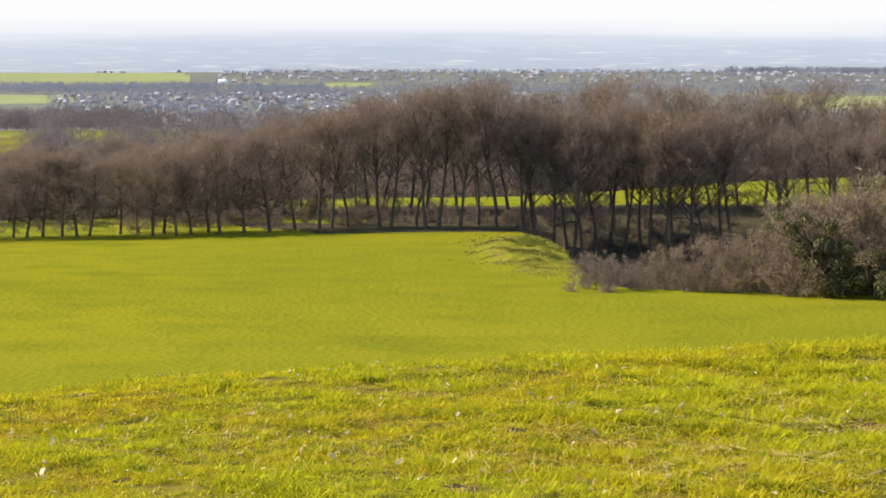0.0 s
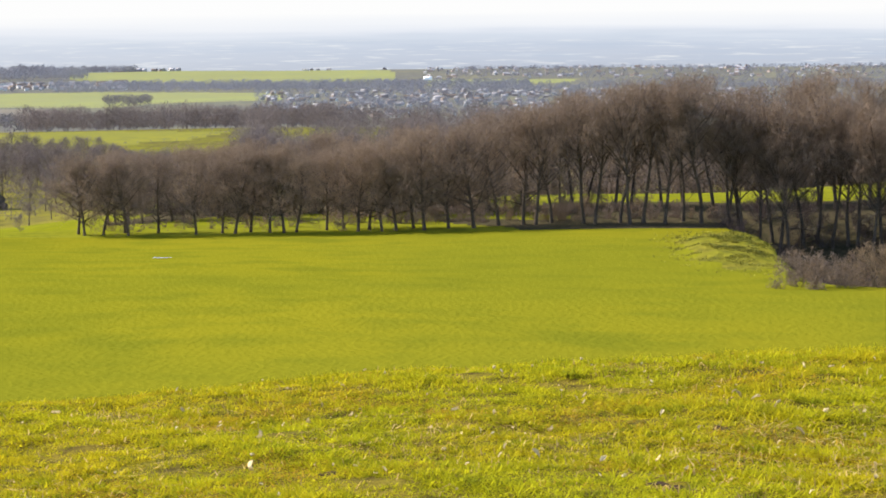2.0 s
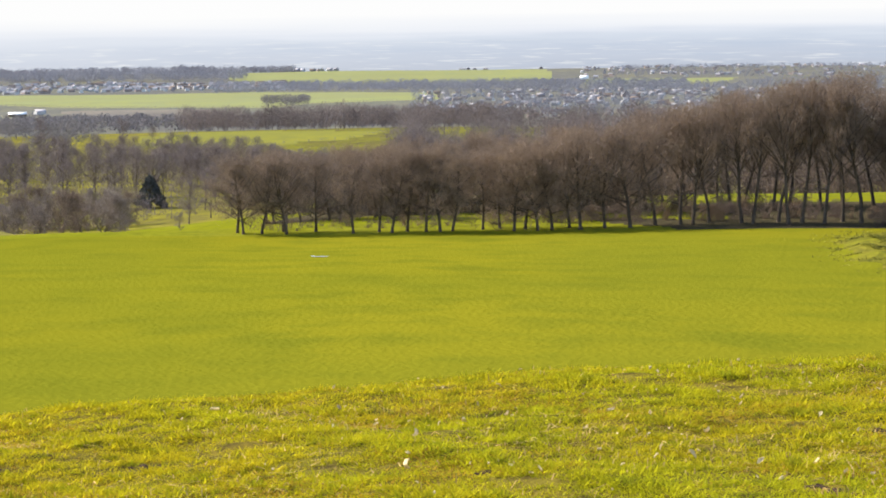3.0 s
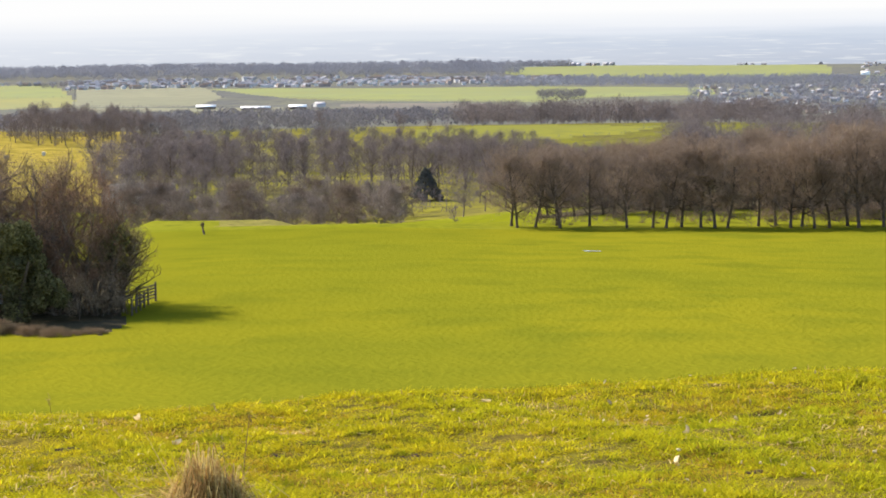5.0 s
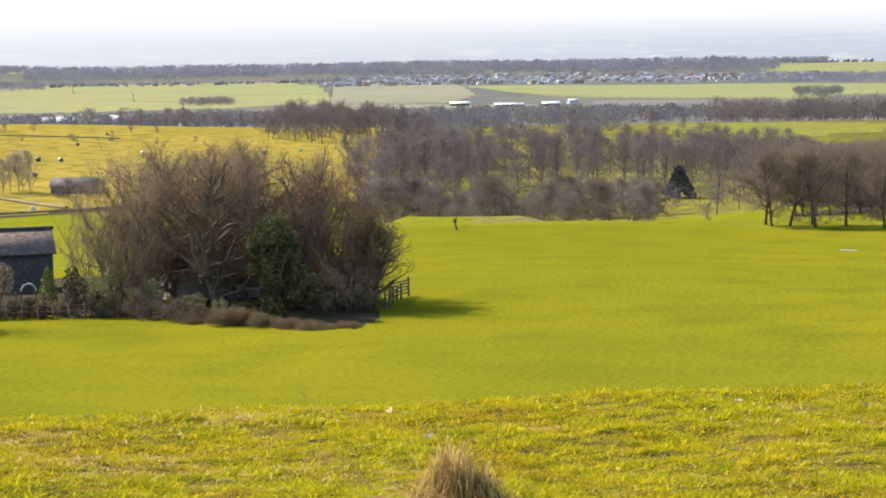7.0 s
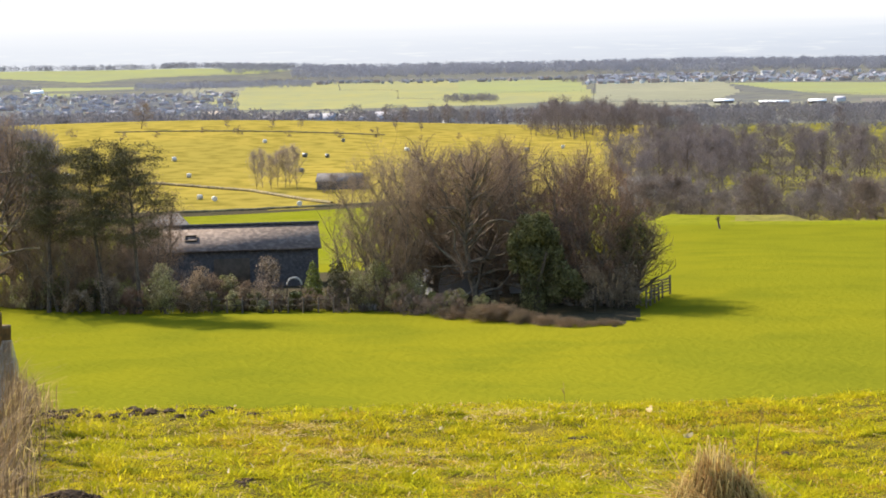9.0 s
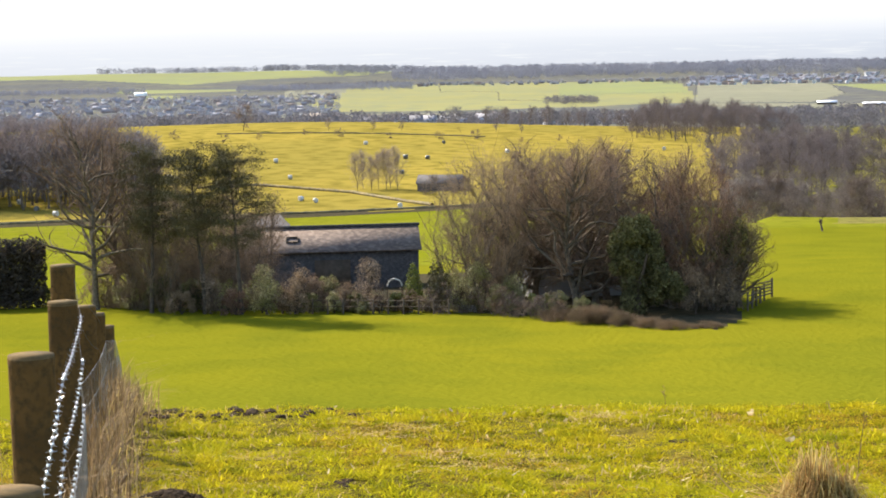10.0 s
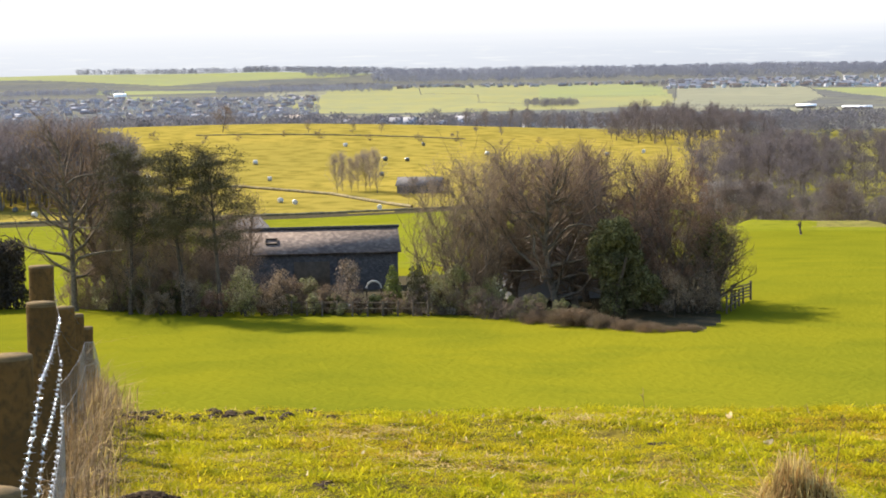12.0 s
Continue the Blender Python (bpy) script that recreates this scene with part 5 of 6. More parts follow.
def bale(wrap, m):
    b = Buf()
    prof = [(-0.6, 0.45), (-0.6, 0.56), (-0.52, 0.64), (0.52, 0.64), (0.6, 0.56), (0.6, 0.45)]
    n = 14
    v = [(x, r * math.cos(2 * math.pi * k / n), 0.62 + r * math.sin(2 * math.pi * k / n)) for x, r in prof for k in range(n)]
    q = [(i * n + k, i * n + (k + 1) % n, (i + 1) * n + (k + 1) % n, (i + 1) * n + k) for i in range(len(prof) - 1) for k in range(n)]
    v += [(-0.6, 0, 0.62), (0.6, 0, 0.62)]
    t = [(len(v) - 2, (k + 1) % n, k) for k in range(n)] + [(len(v) - 1, 5 * n + k, 5 * n + (k + 1) % n) for k in range(n)]
    b.add(v, q, t)
    ob = thing("hay_bale", "round bale in shiny plastic wrap on the pasture", "bale", "bales on the hill", m)
    part("wrapping", b.mesh("wrapping", wrap, shade=True), ob)
    return ob


BR = np.random.default_rng(3)
B0 = B1 = None
for az, d in ((35.71, 519), (39.28, 512), (38.22, 411), (35.1, 518), (35.82, 478), (34.65, 566), (36.8, 561), (38.62, 416), (35.89, 391), (46.33, 465), (45.8, 412), (46.23, 428),
              (31.44, 518), (32.9, 540), (42.2, 480), (45.3, 400), (29.6, 545), (28.6, 560), (38.9, 470), (43.0, 610)):
    m = stand(az, d, BR.random() * 3, 0.88)
    if B0 is None:
        B0 = bale(M_BALEWRAP, m)
    elif B1 is None:
        B1 = bale(M_BALEPALE, m)
    else:
        copy_thing(B0 if BR.random() < 0.5 else B1, m)


def stone_wall(points, high, label):
    """A dry-stone wall along (az, d) points."""
    rng = np.random.default_rng(int(points[0][1]))
    b = Buf()
    path = []
    for p, q in zip(points, points[1:]):
        n = 40
        for i in range(n):
            f = i / n
            path.append(np.array(spot(p[0] + (q[0] - p[0]) * f, p[1] + (q[1] - p[1]) * f)) + [0, 0, high * 0.4 + rng.normal() * 0.03])
    b.tube(path, high * 0.6 * (1 + rng.normal(size=len(path)) * 0.04), 6)
    tagged(new("field_wall", b.mesh("field_wall", M_BANKWALL)), label, "wall", "field walls")


stone_wall([(31, 385), (38, 386), (48, 384)], 0.45, "dry-stone wall at the foot of the pasture")
stone_wall([(35.0, 392), (37.2, 430), (39.8, 455), (41.5, 452)], 0.6, "dry-stone wall crossing the straw-coloured pasture")
stone_wall([(33.5, 592), (36, 596), (41.0, 600)], 0.35, "dry-stone wall along the brow of the hill")


# ---- distant woods and hedges ----
def far_wood(name, label, spots, tall, seed, mat, k=44, slip=0.16, thin=0.6, low=0.5, cap=None):
    """Many rough crowns, each of leaning slips, as one object."""
    rng = np.random.default_rng(seed)
    spots = np.asarray(spots)
    n = len(spots)
    r = np.radians(spots[:, 0])
    x, y = -spots[:, 1] * np.sin(r), spots[:, 1] * np.cos(r)
    z = ground(x, y)
    h = tall * (0.72 + 0.36 * rng.random(n))
    if cap is not None:
        h = np.clip(EYE + spots[:, 1] * math.tan(radians(cap)) - z, 2.0, h)
    u = rng.normal(size=(n, k, 3))
    u /= np.linalg.norm(u, axis=2)[..., None]
    wide = 0.34 + 0.16 * rng.random((n, 1, 1))
    c = np.stack([x, y, z + h * low], -1)[:, None] + u * (h[:, None, None] * [1, 1, (0.9 - low) / 0.42]) * wide * (0.5 + 0.5 * rng.random((n, k, 1)))
    w = u * 0.8 + rng.normal(size=(n, k, 3)) * 0.5 + [0, 0, 0.2]
    w /= np.linalg.norm(w, axis=2)[..., None]
    b = Buf()
    hh = np.repeat(h, k)
    b.spikes(c.reshape(-1, 3), w.reshape(-1, 3), hh * slip, hh * slip * thin, rng)
    foot = np.stack([x, y, z - 0.5], -1)
    b.spikes(foot, np.tile([[0.0, 0, 1]], (n, 1)), h * 0.8, 0.04 * h, rng)
    tagged(new(name, b.mesh(name, mat)), label, "woods", kind="stuff")


# distance haze is put into both colours: paler and bluer than bare wood
M_FARWOOD = material("hazed_wood", (0.185, 0.19, 0.225), second=(0.215, 0.218, 0.25), scale=0.01, island=0.1, translucent=0.4)
M_FARTREE = material("hazed_hedgerow", (0.145, 0.134, 0.142), second=(0.172, 0.16, 0.165), scale=0.01, island=0.15, translucent=0.35)
FR = np.random.default_rng(21)


def strew(n, az0, az1, d0, d1):
    return [(FR.uniform(az0, az1), FR.uniform(d0, d1)) for _ in range(n)]


def along(az0, d0, az1, d1, step=3.5):
    n = max(2, int(math.hypot(radians(az1 - az0) * (d0 + d1) / 2, d1 - d0) / step))
    return [(az0 + (az1 - az0) * i / n + FR.normal() * 0.01, d0 + (d1 - d0) * i / n + FR.normal() * 2) for i in range(n)]


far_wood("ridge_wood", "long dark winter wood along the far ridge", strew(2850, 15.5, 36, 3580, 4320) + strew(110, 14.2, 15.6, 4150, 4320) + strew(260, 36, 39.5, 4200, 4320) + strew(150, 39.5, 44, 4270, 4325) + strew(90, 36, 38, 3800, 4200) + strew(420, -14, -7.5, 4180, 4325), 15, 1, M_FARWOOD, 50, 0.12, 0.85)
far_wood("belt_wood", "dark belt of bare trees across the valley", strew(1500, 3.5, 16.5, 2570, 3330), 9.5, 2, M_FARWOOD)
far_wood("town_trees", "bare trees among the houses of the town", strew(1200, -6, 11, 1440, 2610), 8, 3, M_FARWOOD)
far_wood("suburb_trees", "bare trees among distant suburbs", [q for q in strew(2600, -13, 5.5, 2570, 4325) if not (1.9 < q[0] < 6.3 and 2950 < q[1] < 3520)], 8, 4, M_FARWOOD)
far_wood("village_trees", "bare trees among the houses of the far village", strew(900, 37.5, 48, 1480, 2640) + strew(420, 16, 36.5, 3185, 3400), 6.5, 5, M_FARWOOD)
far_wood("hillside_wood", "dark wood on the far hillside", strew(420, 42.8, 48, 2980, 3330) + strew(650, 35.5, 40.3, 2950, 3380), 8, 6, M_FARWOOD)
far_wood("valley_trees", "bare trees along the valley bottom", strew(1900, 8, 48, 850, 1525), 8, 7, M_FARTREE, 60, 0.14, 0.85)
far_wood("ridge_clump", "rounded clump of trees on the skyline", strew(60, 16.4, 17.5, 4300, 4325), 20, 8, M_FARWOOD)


def line(*corners):
    out = []
    for p, q in zip(corners, corners[1:]):
        out += along(*p, *q, 4.5)
    return out


hedges = (line((34.7, 2700), (33.14, 2613)) + line((33.1, 2180), (31.98, 2087), (30.5, 2010)) + line((36, 3350), (38.8, 2900)) + line((31.4, 2350), (27.9, 2400)) + line((28.3, 3260), (34.77, 3400))
          + line((27.76, 1930), (24.6, 1978)) + line((24.15, 2622), (15.0, 2690)) + line((10.2, 2140), (13.8, 2007), (15.0, 1903), (18.1, 1962), (22.14, 2187)) + line((22.0, 1700), (14.8, 1630))
          + line((7.2, 3404), (12.2, 3447), (15.9, 3560)) + line((16.0, 4060), (13.3, 4328), (7.3, 4320)) + line((6.2, 3507), (2.1, 3463)) + line((6.2, 3041), (2.4, 3290)) + line((48, 4328), (36, 4328)) + line((40.3, 3755), (36.9, 3842), (35.6, 4250))
          + line((27.8, 1900), (22.1, 1864)) + line((20.6, 1936), (16.5, 1896)) + line((38.9, 2600), (37.3, 2850)))
walls = line((18.6, 626), (15.9, 618), (12.8, 641), (11.6, 684), (15.9, 727), (18.4, 692)) + line((34.77, 3400), (34.7, 2700)) + line((33.14, 2613), (33.1, 2180)) + line((38.8, 2900), (39.0, 2289)) + line((27.7, 2960), (27.76, 1930)) + line((24.6, 1978), (23.7, 2222), (24.3, 2820))
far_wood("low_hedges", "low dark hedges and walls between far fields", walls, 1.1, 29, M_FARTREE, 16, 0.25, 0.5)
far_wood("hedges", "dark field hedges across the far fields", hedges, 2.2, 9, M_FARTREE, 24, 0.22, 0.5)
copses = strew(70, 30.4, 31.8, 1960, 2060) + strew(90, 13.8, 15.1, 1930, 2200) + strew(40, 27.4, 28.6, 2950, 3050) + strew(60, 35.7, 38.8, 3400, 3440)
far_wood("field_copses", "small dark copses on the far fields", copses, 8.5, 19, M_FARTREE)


grove = strew(90, 42.7, 48.3, 412, 465)
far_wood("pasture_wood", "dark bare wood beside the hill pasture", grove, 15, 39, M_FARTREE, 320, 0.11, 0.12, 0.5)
grove = strew(320, -15, 5, 310, 390)
far_wood("back_wood", "dark bare wood beyond the lawn", grove, 13, 36, M_TWIG_MID, 300, 0.12, 0.12, 0.45)
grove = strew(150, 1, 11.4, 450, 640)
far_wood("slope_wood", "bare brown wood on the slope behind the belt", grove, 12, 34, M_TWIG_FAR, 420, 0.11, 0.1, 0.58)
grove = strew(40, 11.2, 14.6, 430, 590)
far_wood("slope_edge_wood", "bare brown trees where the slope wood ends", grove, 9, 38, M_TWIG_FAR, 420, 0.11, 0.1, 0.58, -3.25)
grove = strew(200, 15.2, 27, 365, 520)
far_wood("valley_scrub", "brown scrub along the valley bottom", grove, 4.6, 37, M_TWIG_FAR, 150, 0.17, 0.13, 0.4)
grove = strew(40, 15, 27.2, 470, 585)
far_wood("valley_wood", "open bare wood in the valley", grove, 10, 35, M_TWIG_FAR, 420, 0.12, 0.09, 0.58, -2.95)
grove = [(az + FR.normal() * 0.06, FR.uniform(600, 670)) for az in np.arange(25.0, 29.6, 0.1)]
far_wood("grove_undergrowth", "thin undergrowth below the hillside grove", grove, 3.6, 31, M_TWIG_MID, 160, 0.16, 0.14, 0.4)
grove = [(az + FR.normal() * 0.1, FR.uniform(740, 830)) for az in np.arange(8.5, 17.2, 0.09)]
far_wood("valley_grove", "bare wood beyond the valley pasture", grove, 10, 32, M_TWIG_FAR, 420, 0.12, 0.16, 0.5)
grove = [(az + FR.normal() * 0.2, FR.uniform(596, 760)) for az in np.arange(20.0, 25.5, 0.09)] + [(az + FR.normal() * 0.1, FR.uniform(690, 760)) for az in np.arange(30.5, 34.6, 0.22)]
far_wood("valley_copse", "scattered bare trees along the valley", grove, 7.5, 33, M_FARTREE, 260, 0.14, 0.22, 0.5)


# ---- the fence beside the camera ----
def fence_point(s):
    """A place on the fence line, s metres beyond the first clear post."""
    s = np.asarray(s, float)
    a, b = np.minimum(s, 4.42), np.maximum(s - 4.42, 0)
    return -3.884 - 0.690 * a - 0.668 * b, 3.751 + 0.724 * a + 0.744 * b


def near_fence():
    ob = thing("wire_fence", "weathered round timber posts with bright barbed wire and netting", "fence", "")
    stops = [-4.4, -1.62, 0.0, 2.72, 4.42, 5.75, 6.95, 8.15, 9.9, 12.0, 14.5, 17.0]
    rng = np.random.default_rng(4)
    tops = []
    for k, s in enumerate(stops):
        x, y = (float(q) for q in fence_point(s))
        z = float(ground(x, y))
        if k == 4:
            x, y = x - 0.039, y - 0.04
        if k > 4:      # the far posts are placed to fit the camera's view, bending slightly
            a = math.radians(np.interp(k, [5, 6, 7, 8, 11], [44.62, 44.38, 44.12, 43.95, 43.8]))
            r = 9.82 + s - 4.42
            x, y = -r * math.sin(a), r * math.cos(a)
            z = float(ground(x, y))
        zt = {5: EYE - 0.1271 * 11.15, 6: EYE - 0.1308 * 12.35, 7: EYE - 0.137 * 13.55, 1: EYE - 0.2148 * 3.78, 2: EYE - 0.1491 * 5.4, 3: EYE - 0.1244 * 8.12, 4: EYE - 0.1069 * 9.82, 0: z + 1.06}.get(k, z + 0.55)
        r = 0.058 if k != 2 else 0.06
        b = Buf()
        lean = rng.normal(size=2) * 0.012
        path = np.array([(x + lean[0] * (h - z), y + lean[1] * (h - z), h) for h in (*np.linspace(z - 0.4, zt - 0.03, 6), zt - 0.011, zt - 0.008)])
        b.tube(path, r * (1 + rng.normal(size=8) * 0.012), 16)
        p = part("post", b.mesh("post", M_POST, shade=True), ob)
        c = Buf()
        e = path[-1]
        ring = [(e[0] + r * f * math.cos(j * math.pi / 8), e[1] + r * f * math.sin(j * math.pi / 8), e[2] + dz) for f, dz in ((1.0, -0.008), (0.985, 0.006)) for j in range(16)]
        ring.append((e[0], e[1], e[2] + 0.007))
        c.add(ring, [(j, (j + 1) % 16, 16 + (j + 1) % 16, 16 + j) for j in range(16)], [(16 + j, 16 + (j + 1) % 16, 32) for j in range(16)])
        part("post_top", c.mesh("post_top", M_POSTTOP), p, "pale sawn end grain")
        tops.append((x + (0.04 if k < 2 else 0.05), y + (0.036 if k < 2 else 0.046), z, zt))
    barb = Buf()      # two turns of wire round the strand and its sharp ends
    barb.tube([(0, y, 0) for y in (-0.007, -0.005, -0.001, 0.001, 0.005, 0.007)], [0.001, 0.004, 0.0034, 0.0034, 0.004, 0.001], 7)
    for w in ((0.6, 0.2, 0.75), (-0.6, 0.3, 0.5)):
        w = np.array(w)
        barb.tube([-w * 0.014, w * 0.0, w * 0.014], [0.0004, 0.0012, 0.0004], 4)
    barb = barb.mesh("barb", M_WIRE)
    # barbed strands on the near side of the posts
    for drop, sag in ((0.07, 0.02), (0.24, 0.035), (0.42, 0.03)):
        b = Buf()
        pts = []
        for (x0, y0, z0, t0), (x1, y1, z1, t1) in zip(tops, tops[1:]):
            n = int(math.hypot(x1 - x0, y1 - y0) / 0.05)
            for i in range(n):
                f = i / n
                pts.append((x0 + (x1 - x0) * f, y0 + (y1 - y0) * f, (t0 + (t1 - t0) * f) - drop - sag * 4 * f * (1 - f)))
        pts = np.array(pts)
        fine = np.arange(0, len(pts) - 1, 0.06)
        near = np.stack([np.interp(fine, np.arange(len(pts)), pts[:, c]) for c in range(3)], -1)
        near = near[np.hypot(near[:, 0], near[:, 1]) < 11.5]
        b.tube(near, 0.0009 + 0.0004 * np.sin(np.arange(len(near)) * 0.42), 5)
        strand = part("barbed_strand", b.mesh("barbed_strand", M_STRAND, shade=True), ob)
        at = np.arange(0, len(pts) - 1, 1.5)
        at = np.stack([np.interp(at, np.arange(len(pts)), pts[:, c]) for c in range(3)], -1)
        far = np.hypot(at[:, 0], at[:, 1])
        for p in np.concatenate([at[far < 5.6], at[(far >= 5.6) & (far < 8.2)][::2]]):
            o = part("barb", barb, strand)
            o.matrix_basis = Matrix.Translation(p) @ Matrix.Rotation(radians(43.6) + rng.normal() * 0.25, 4, "Z") @ Matrix.Rotation(rng.normal() * 0.2, 4, "X") @ Matrix.Rotation(rng.random() * 6.28, 4, "Y")
    net = Buf()
    for (x0, y0, z0, t0), (x1, y1, z1, t1) in zip(tops[1:], tops[2:]):
        for h in (0.04, 0.14, 0.24, 0.36, 0.5):
            net.tube([(x0, y0, z0 + h), ((x0 + x1) / 2, (y0 + y1) / 2, (z0 + z1) / 2 + h - 0.01), (x1, y1, z1 + h)], [0.0012] * 3, 3)
        n = int(math.hypot(x1 - x0, y1 - y0) / 0.1)
        for i in range(n):
            f = i / n
            x, y, z = x0 + (x1 - x0) * f, y0 + (y1 - y0) * f, z0 + (z1 - z0) * f
            net.tube([(x, y, z + 0.03), (x + 0.004, y, z + 0.5)], [0.001] * 2, 3)
    part("netting", net.mesh("netting", M_NET), ob, "dull galvanised stock netting")


near_fence()


# ---- grass and litter close by ----
def blades(b, x, y, high, wide, rng, droop=0.5, base=None, way=None, short=False):
    """Bent grass blades of two joints at the places."""
    n = len(x)
    z = ground(x, y) - (0.002 if short else 0.01) if base is None else base
    ang = rng.random(n) * 6.283 if way is None else way
    w = np.stack([np.cos(ang), np.sin(ang), np.zeros(n)], -1)
    s = np.stack([-np.sin(ang), np.cos(ang), np.zeros(n)], -1) * (wide * (0.6 + 0.8 * rng.random(n)))[:, None] * 0.5
    o = np.stack([x, y, z], -1)
    h = high[:, None]
    lean = (droop * rng.random(n))[:, None]
    m = o + w * h * lean * 0.45 + np.array([0, 0, 1.0]) * h * 0.6
    t = o + w * h * lean * 1.5 + np.array([0, 0, 1.0]) * h * (1.0 - 0.5 * lean)
    if short:
        lean = (0.6 + droop * rng.random(n))[:, None]
        t = o + w * h * lean + np.array([0, 0, 1.0]) * h * (1 - 0.38 * np.minimum(lean, 1.7))
        v = np.stack([o - s, o + s, t + s * 0.25, t - s * 0.25], 1).reshape(-1, 3)
        i = np.arange(n)[:, None] * 4
        b.add(v, np.hstack([i, i + 1, i + 2, i + 3]))
        return
    v = np.stack([o - s, o + s, m + s * 0.8, m - s * 0.8, t], 1).reshape(-1, 3)
    i = np.arange(n)[:, None] * 5
    b.add(v, np.hstack([i, i + 1, i + 2, i + 3]), np.hstack([i + 3, i + 2, i + 4]))


def strewn(n, az0, az1, d0, d1, rng):
    d = np.sqrt(rng.uniform(d0 * d0, d1 * d1, n))
    r = np.radians(rng.uniform(az0, az1, n))
    return -d * np.sin(r), d * np.cos(r), d


# worn spots of bare earth in the turf: az, d, radius
WORN = [(-9.35, 8.65, 0.09), (-11.4, 9.6, 0.11), (-7.96, 8.5, 0.08), (-4.6, 10.0, 0.06), (-4.2, 9.15, 0.05), (-2.7, 8.6, 0.05), (-0.4, 8.2, 0.08), (18.5, 10.3, 0.07), (22.4, 10.6, 0.06), (28.2, 11.2, 0.06), (37.5, 9.75, 0.07), (-1.8, 9.7, 0.05), (9.0, 9.0, 0.06)]


def grass():
    rng = np.random.default_rng(8)
    x, y, d = strewn(520000, -14, 48.5, 6.8, 14.6, rng)
    tuft = wave(x, y, 0.22, 1.0) + 0.7 * wave(x, y, 0.09, 5.0)
    gap = wave(x, y, 0.31, 9.0) + 0.6 * wave(x, y, 0.12, 3.0)
    keep = (rng.random(len(x)) < 0.06 + 0.94 * smooth(gap, -0.95, -0.3)) & (d < 13.7 + 0.6 * wave(x, y, 1.5) + 0.5 * rng.random(len(x)))
    az = np.degrees(np.arctan2(-x, y))
    keep &= ~((az > 36.8) & (az < 43.4) & (d > 12.45 + 0.2 * wave(x, y, 0.4)) & (rng.random(len(x)) < 0.75))
    for a, far, r in WORN:
        cx, cy, _ = spot(a, far)
        keep &= np.hypot((x - cx), (y - cy) * 0.6) > r * (0.8 + 0.4 * rng.random(len(x)))
    x, y, tuft = x[keep], y[keep], tuft[keep]
    high = (0.018 + 0.026 * rng.random(len(x)) ** 1.5) * (0.55 + 1.25 * smooth(tuft, -0.5, 1.0))
    high *= 1 + 0.5 * smooth(-np.degrees(np.arctan2(-x, y)), -4, 8)
    b = Buf()
    lush = rng.random(len(x)) < 1 - 0.95 * smooth(np.degrees(np.arctan2(-x, y)) + 3 * wave(x, y, 1.5, 2.0), 4, 20)
    blades(b, x[~lush], y[~lush], high[~lush], 0.008, rng, 1.5, short=True)
    tagged(new("grass", b.mesh("grass", M_BLADE)), "short tussocky yellow-green grass on the knoll", "grass", kind="stuff")
    b = Buf()
    blades(b, x[lush], y[lush], high[lush], 0.008, rng, 1.5, short=True)
    tagged(new("lush_grass", b.mesh("lush_grass", M_LUSH)), "short lush green grass on the knoll", "grass", kind="stuff")
    # patches of ochre moss and dying grass
    x, y, d = strewn(210000, -14, 49, 6.8, 13.9, rng)
    keep = rng.random(len(x)) < smooth(wave(x, y, 0.8, 3.3) + 0.7 * wave(x, y, 0.25, 8.0), -0.1, 1.0)
    x, y = x[keep], y[keep]
    b = Buf()
    blades(b, x, y, 0.016 + 0.026 * rng.random(len(x)), 0.008, rng, 1.8, short=True)
    tagged(new("mossy_grass", b.mesh("mossy_grass", M_OCHRE)), "ochre mossy patches of short dying grass", "grass", kind="stuff")
    # dead and straw-coloured blades
    x, y, d = strewn(17000, -14, 49, 6.2, 13.9, rng)
    keep = rng.random(len(x)) < 0.15 + 0.85 * smooth(wave(x, y, 0.9, 7.0), -0.1, 0.8)
    x, y = x[keep], y[keep]
    b = Buf()
    blades(b, x, y, 0.02 + 0.05 * rng.random(len(x)), 0.006, rng, 1.6)
    tagged(new("dead_grass", b.mesh("dead_grass", M_DRY)), "straw-coloured dead grass among the green", "grass", kind="stuff")
    # flattened straw in worn places; the right-hand patches imitate a pale lens flare
    b = Buf()
    for az, dist, r, n in ((37.77, 11.7, 0.3, 240), (36.0, 11.66, 0.25, 160), (30.82, 12.2, 0.35, 240), (34.56, 10.66, 0.4, 260), (33.6, 10.4, 0.35, 160), (39.6, 10.6, 0.3, 90), (28.0, 10.0, 0.5, 130),
                           (21.5, 11.5, 0.4, 120), (15.0, 9.6, 0.5, 120), (8.0, 10.2, 0.5, 120), (-4.5, 9.4, 0.6, 300), (-7.0, 8.8, 0.7, 420), (-9.5, 8.6, 0.7, 420), (-11.5, 9.6, 0.4, 260), (-8.5, 10.2, 0.5, 220)):
        cx, cy, _ = spot(az, dist)
        x, y = cx + rng.normal(size=n) * r * 0.6, cy + rng.normal(size=n) * r * 0.6
        blades(b, x, y, 0.012 + 0.016 * rng.random(n), 0.006, rng, 5.0, short=True, base=ground(x, y) + 0.012)
    tagged(new("flattened_straw", b.mesh("flattened_straw", M_DRY)), "flattened dry straw on worn turf, thickened for a lens flare", "grass", kind="stuff")
    # short pale stems scattered about
    b = Buf()
    x, y, d = strewn(90, 24, 45, 8.2, 12.6, rng)
    blades(b, x, y, 0.016 + 0.016 * rng.random(90), 0.008, rng, 3.0, short=True, base=ground(x, y) + 0.02)
    tagged(new("broken_stems", b.mesh("broken_stems", M_LEAFDRY)), "short pale broken stems lying on the grass", "straw", kind="stuff")
    # taller tufts over the rim
    x, y, d = strewn(9000, -14, 12, 11.6, 14.2, rng)
    keep = wave(x, y, 0.35, 2.0) > 0.15
    x, y = x[keep], y[keep]
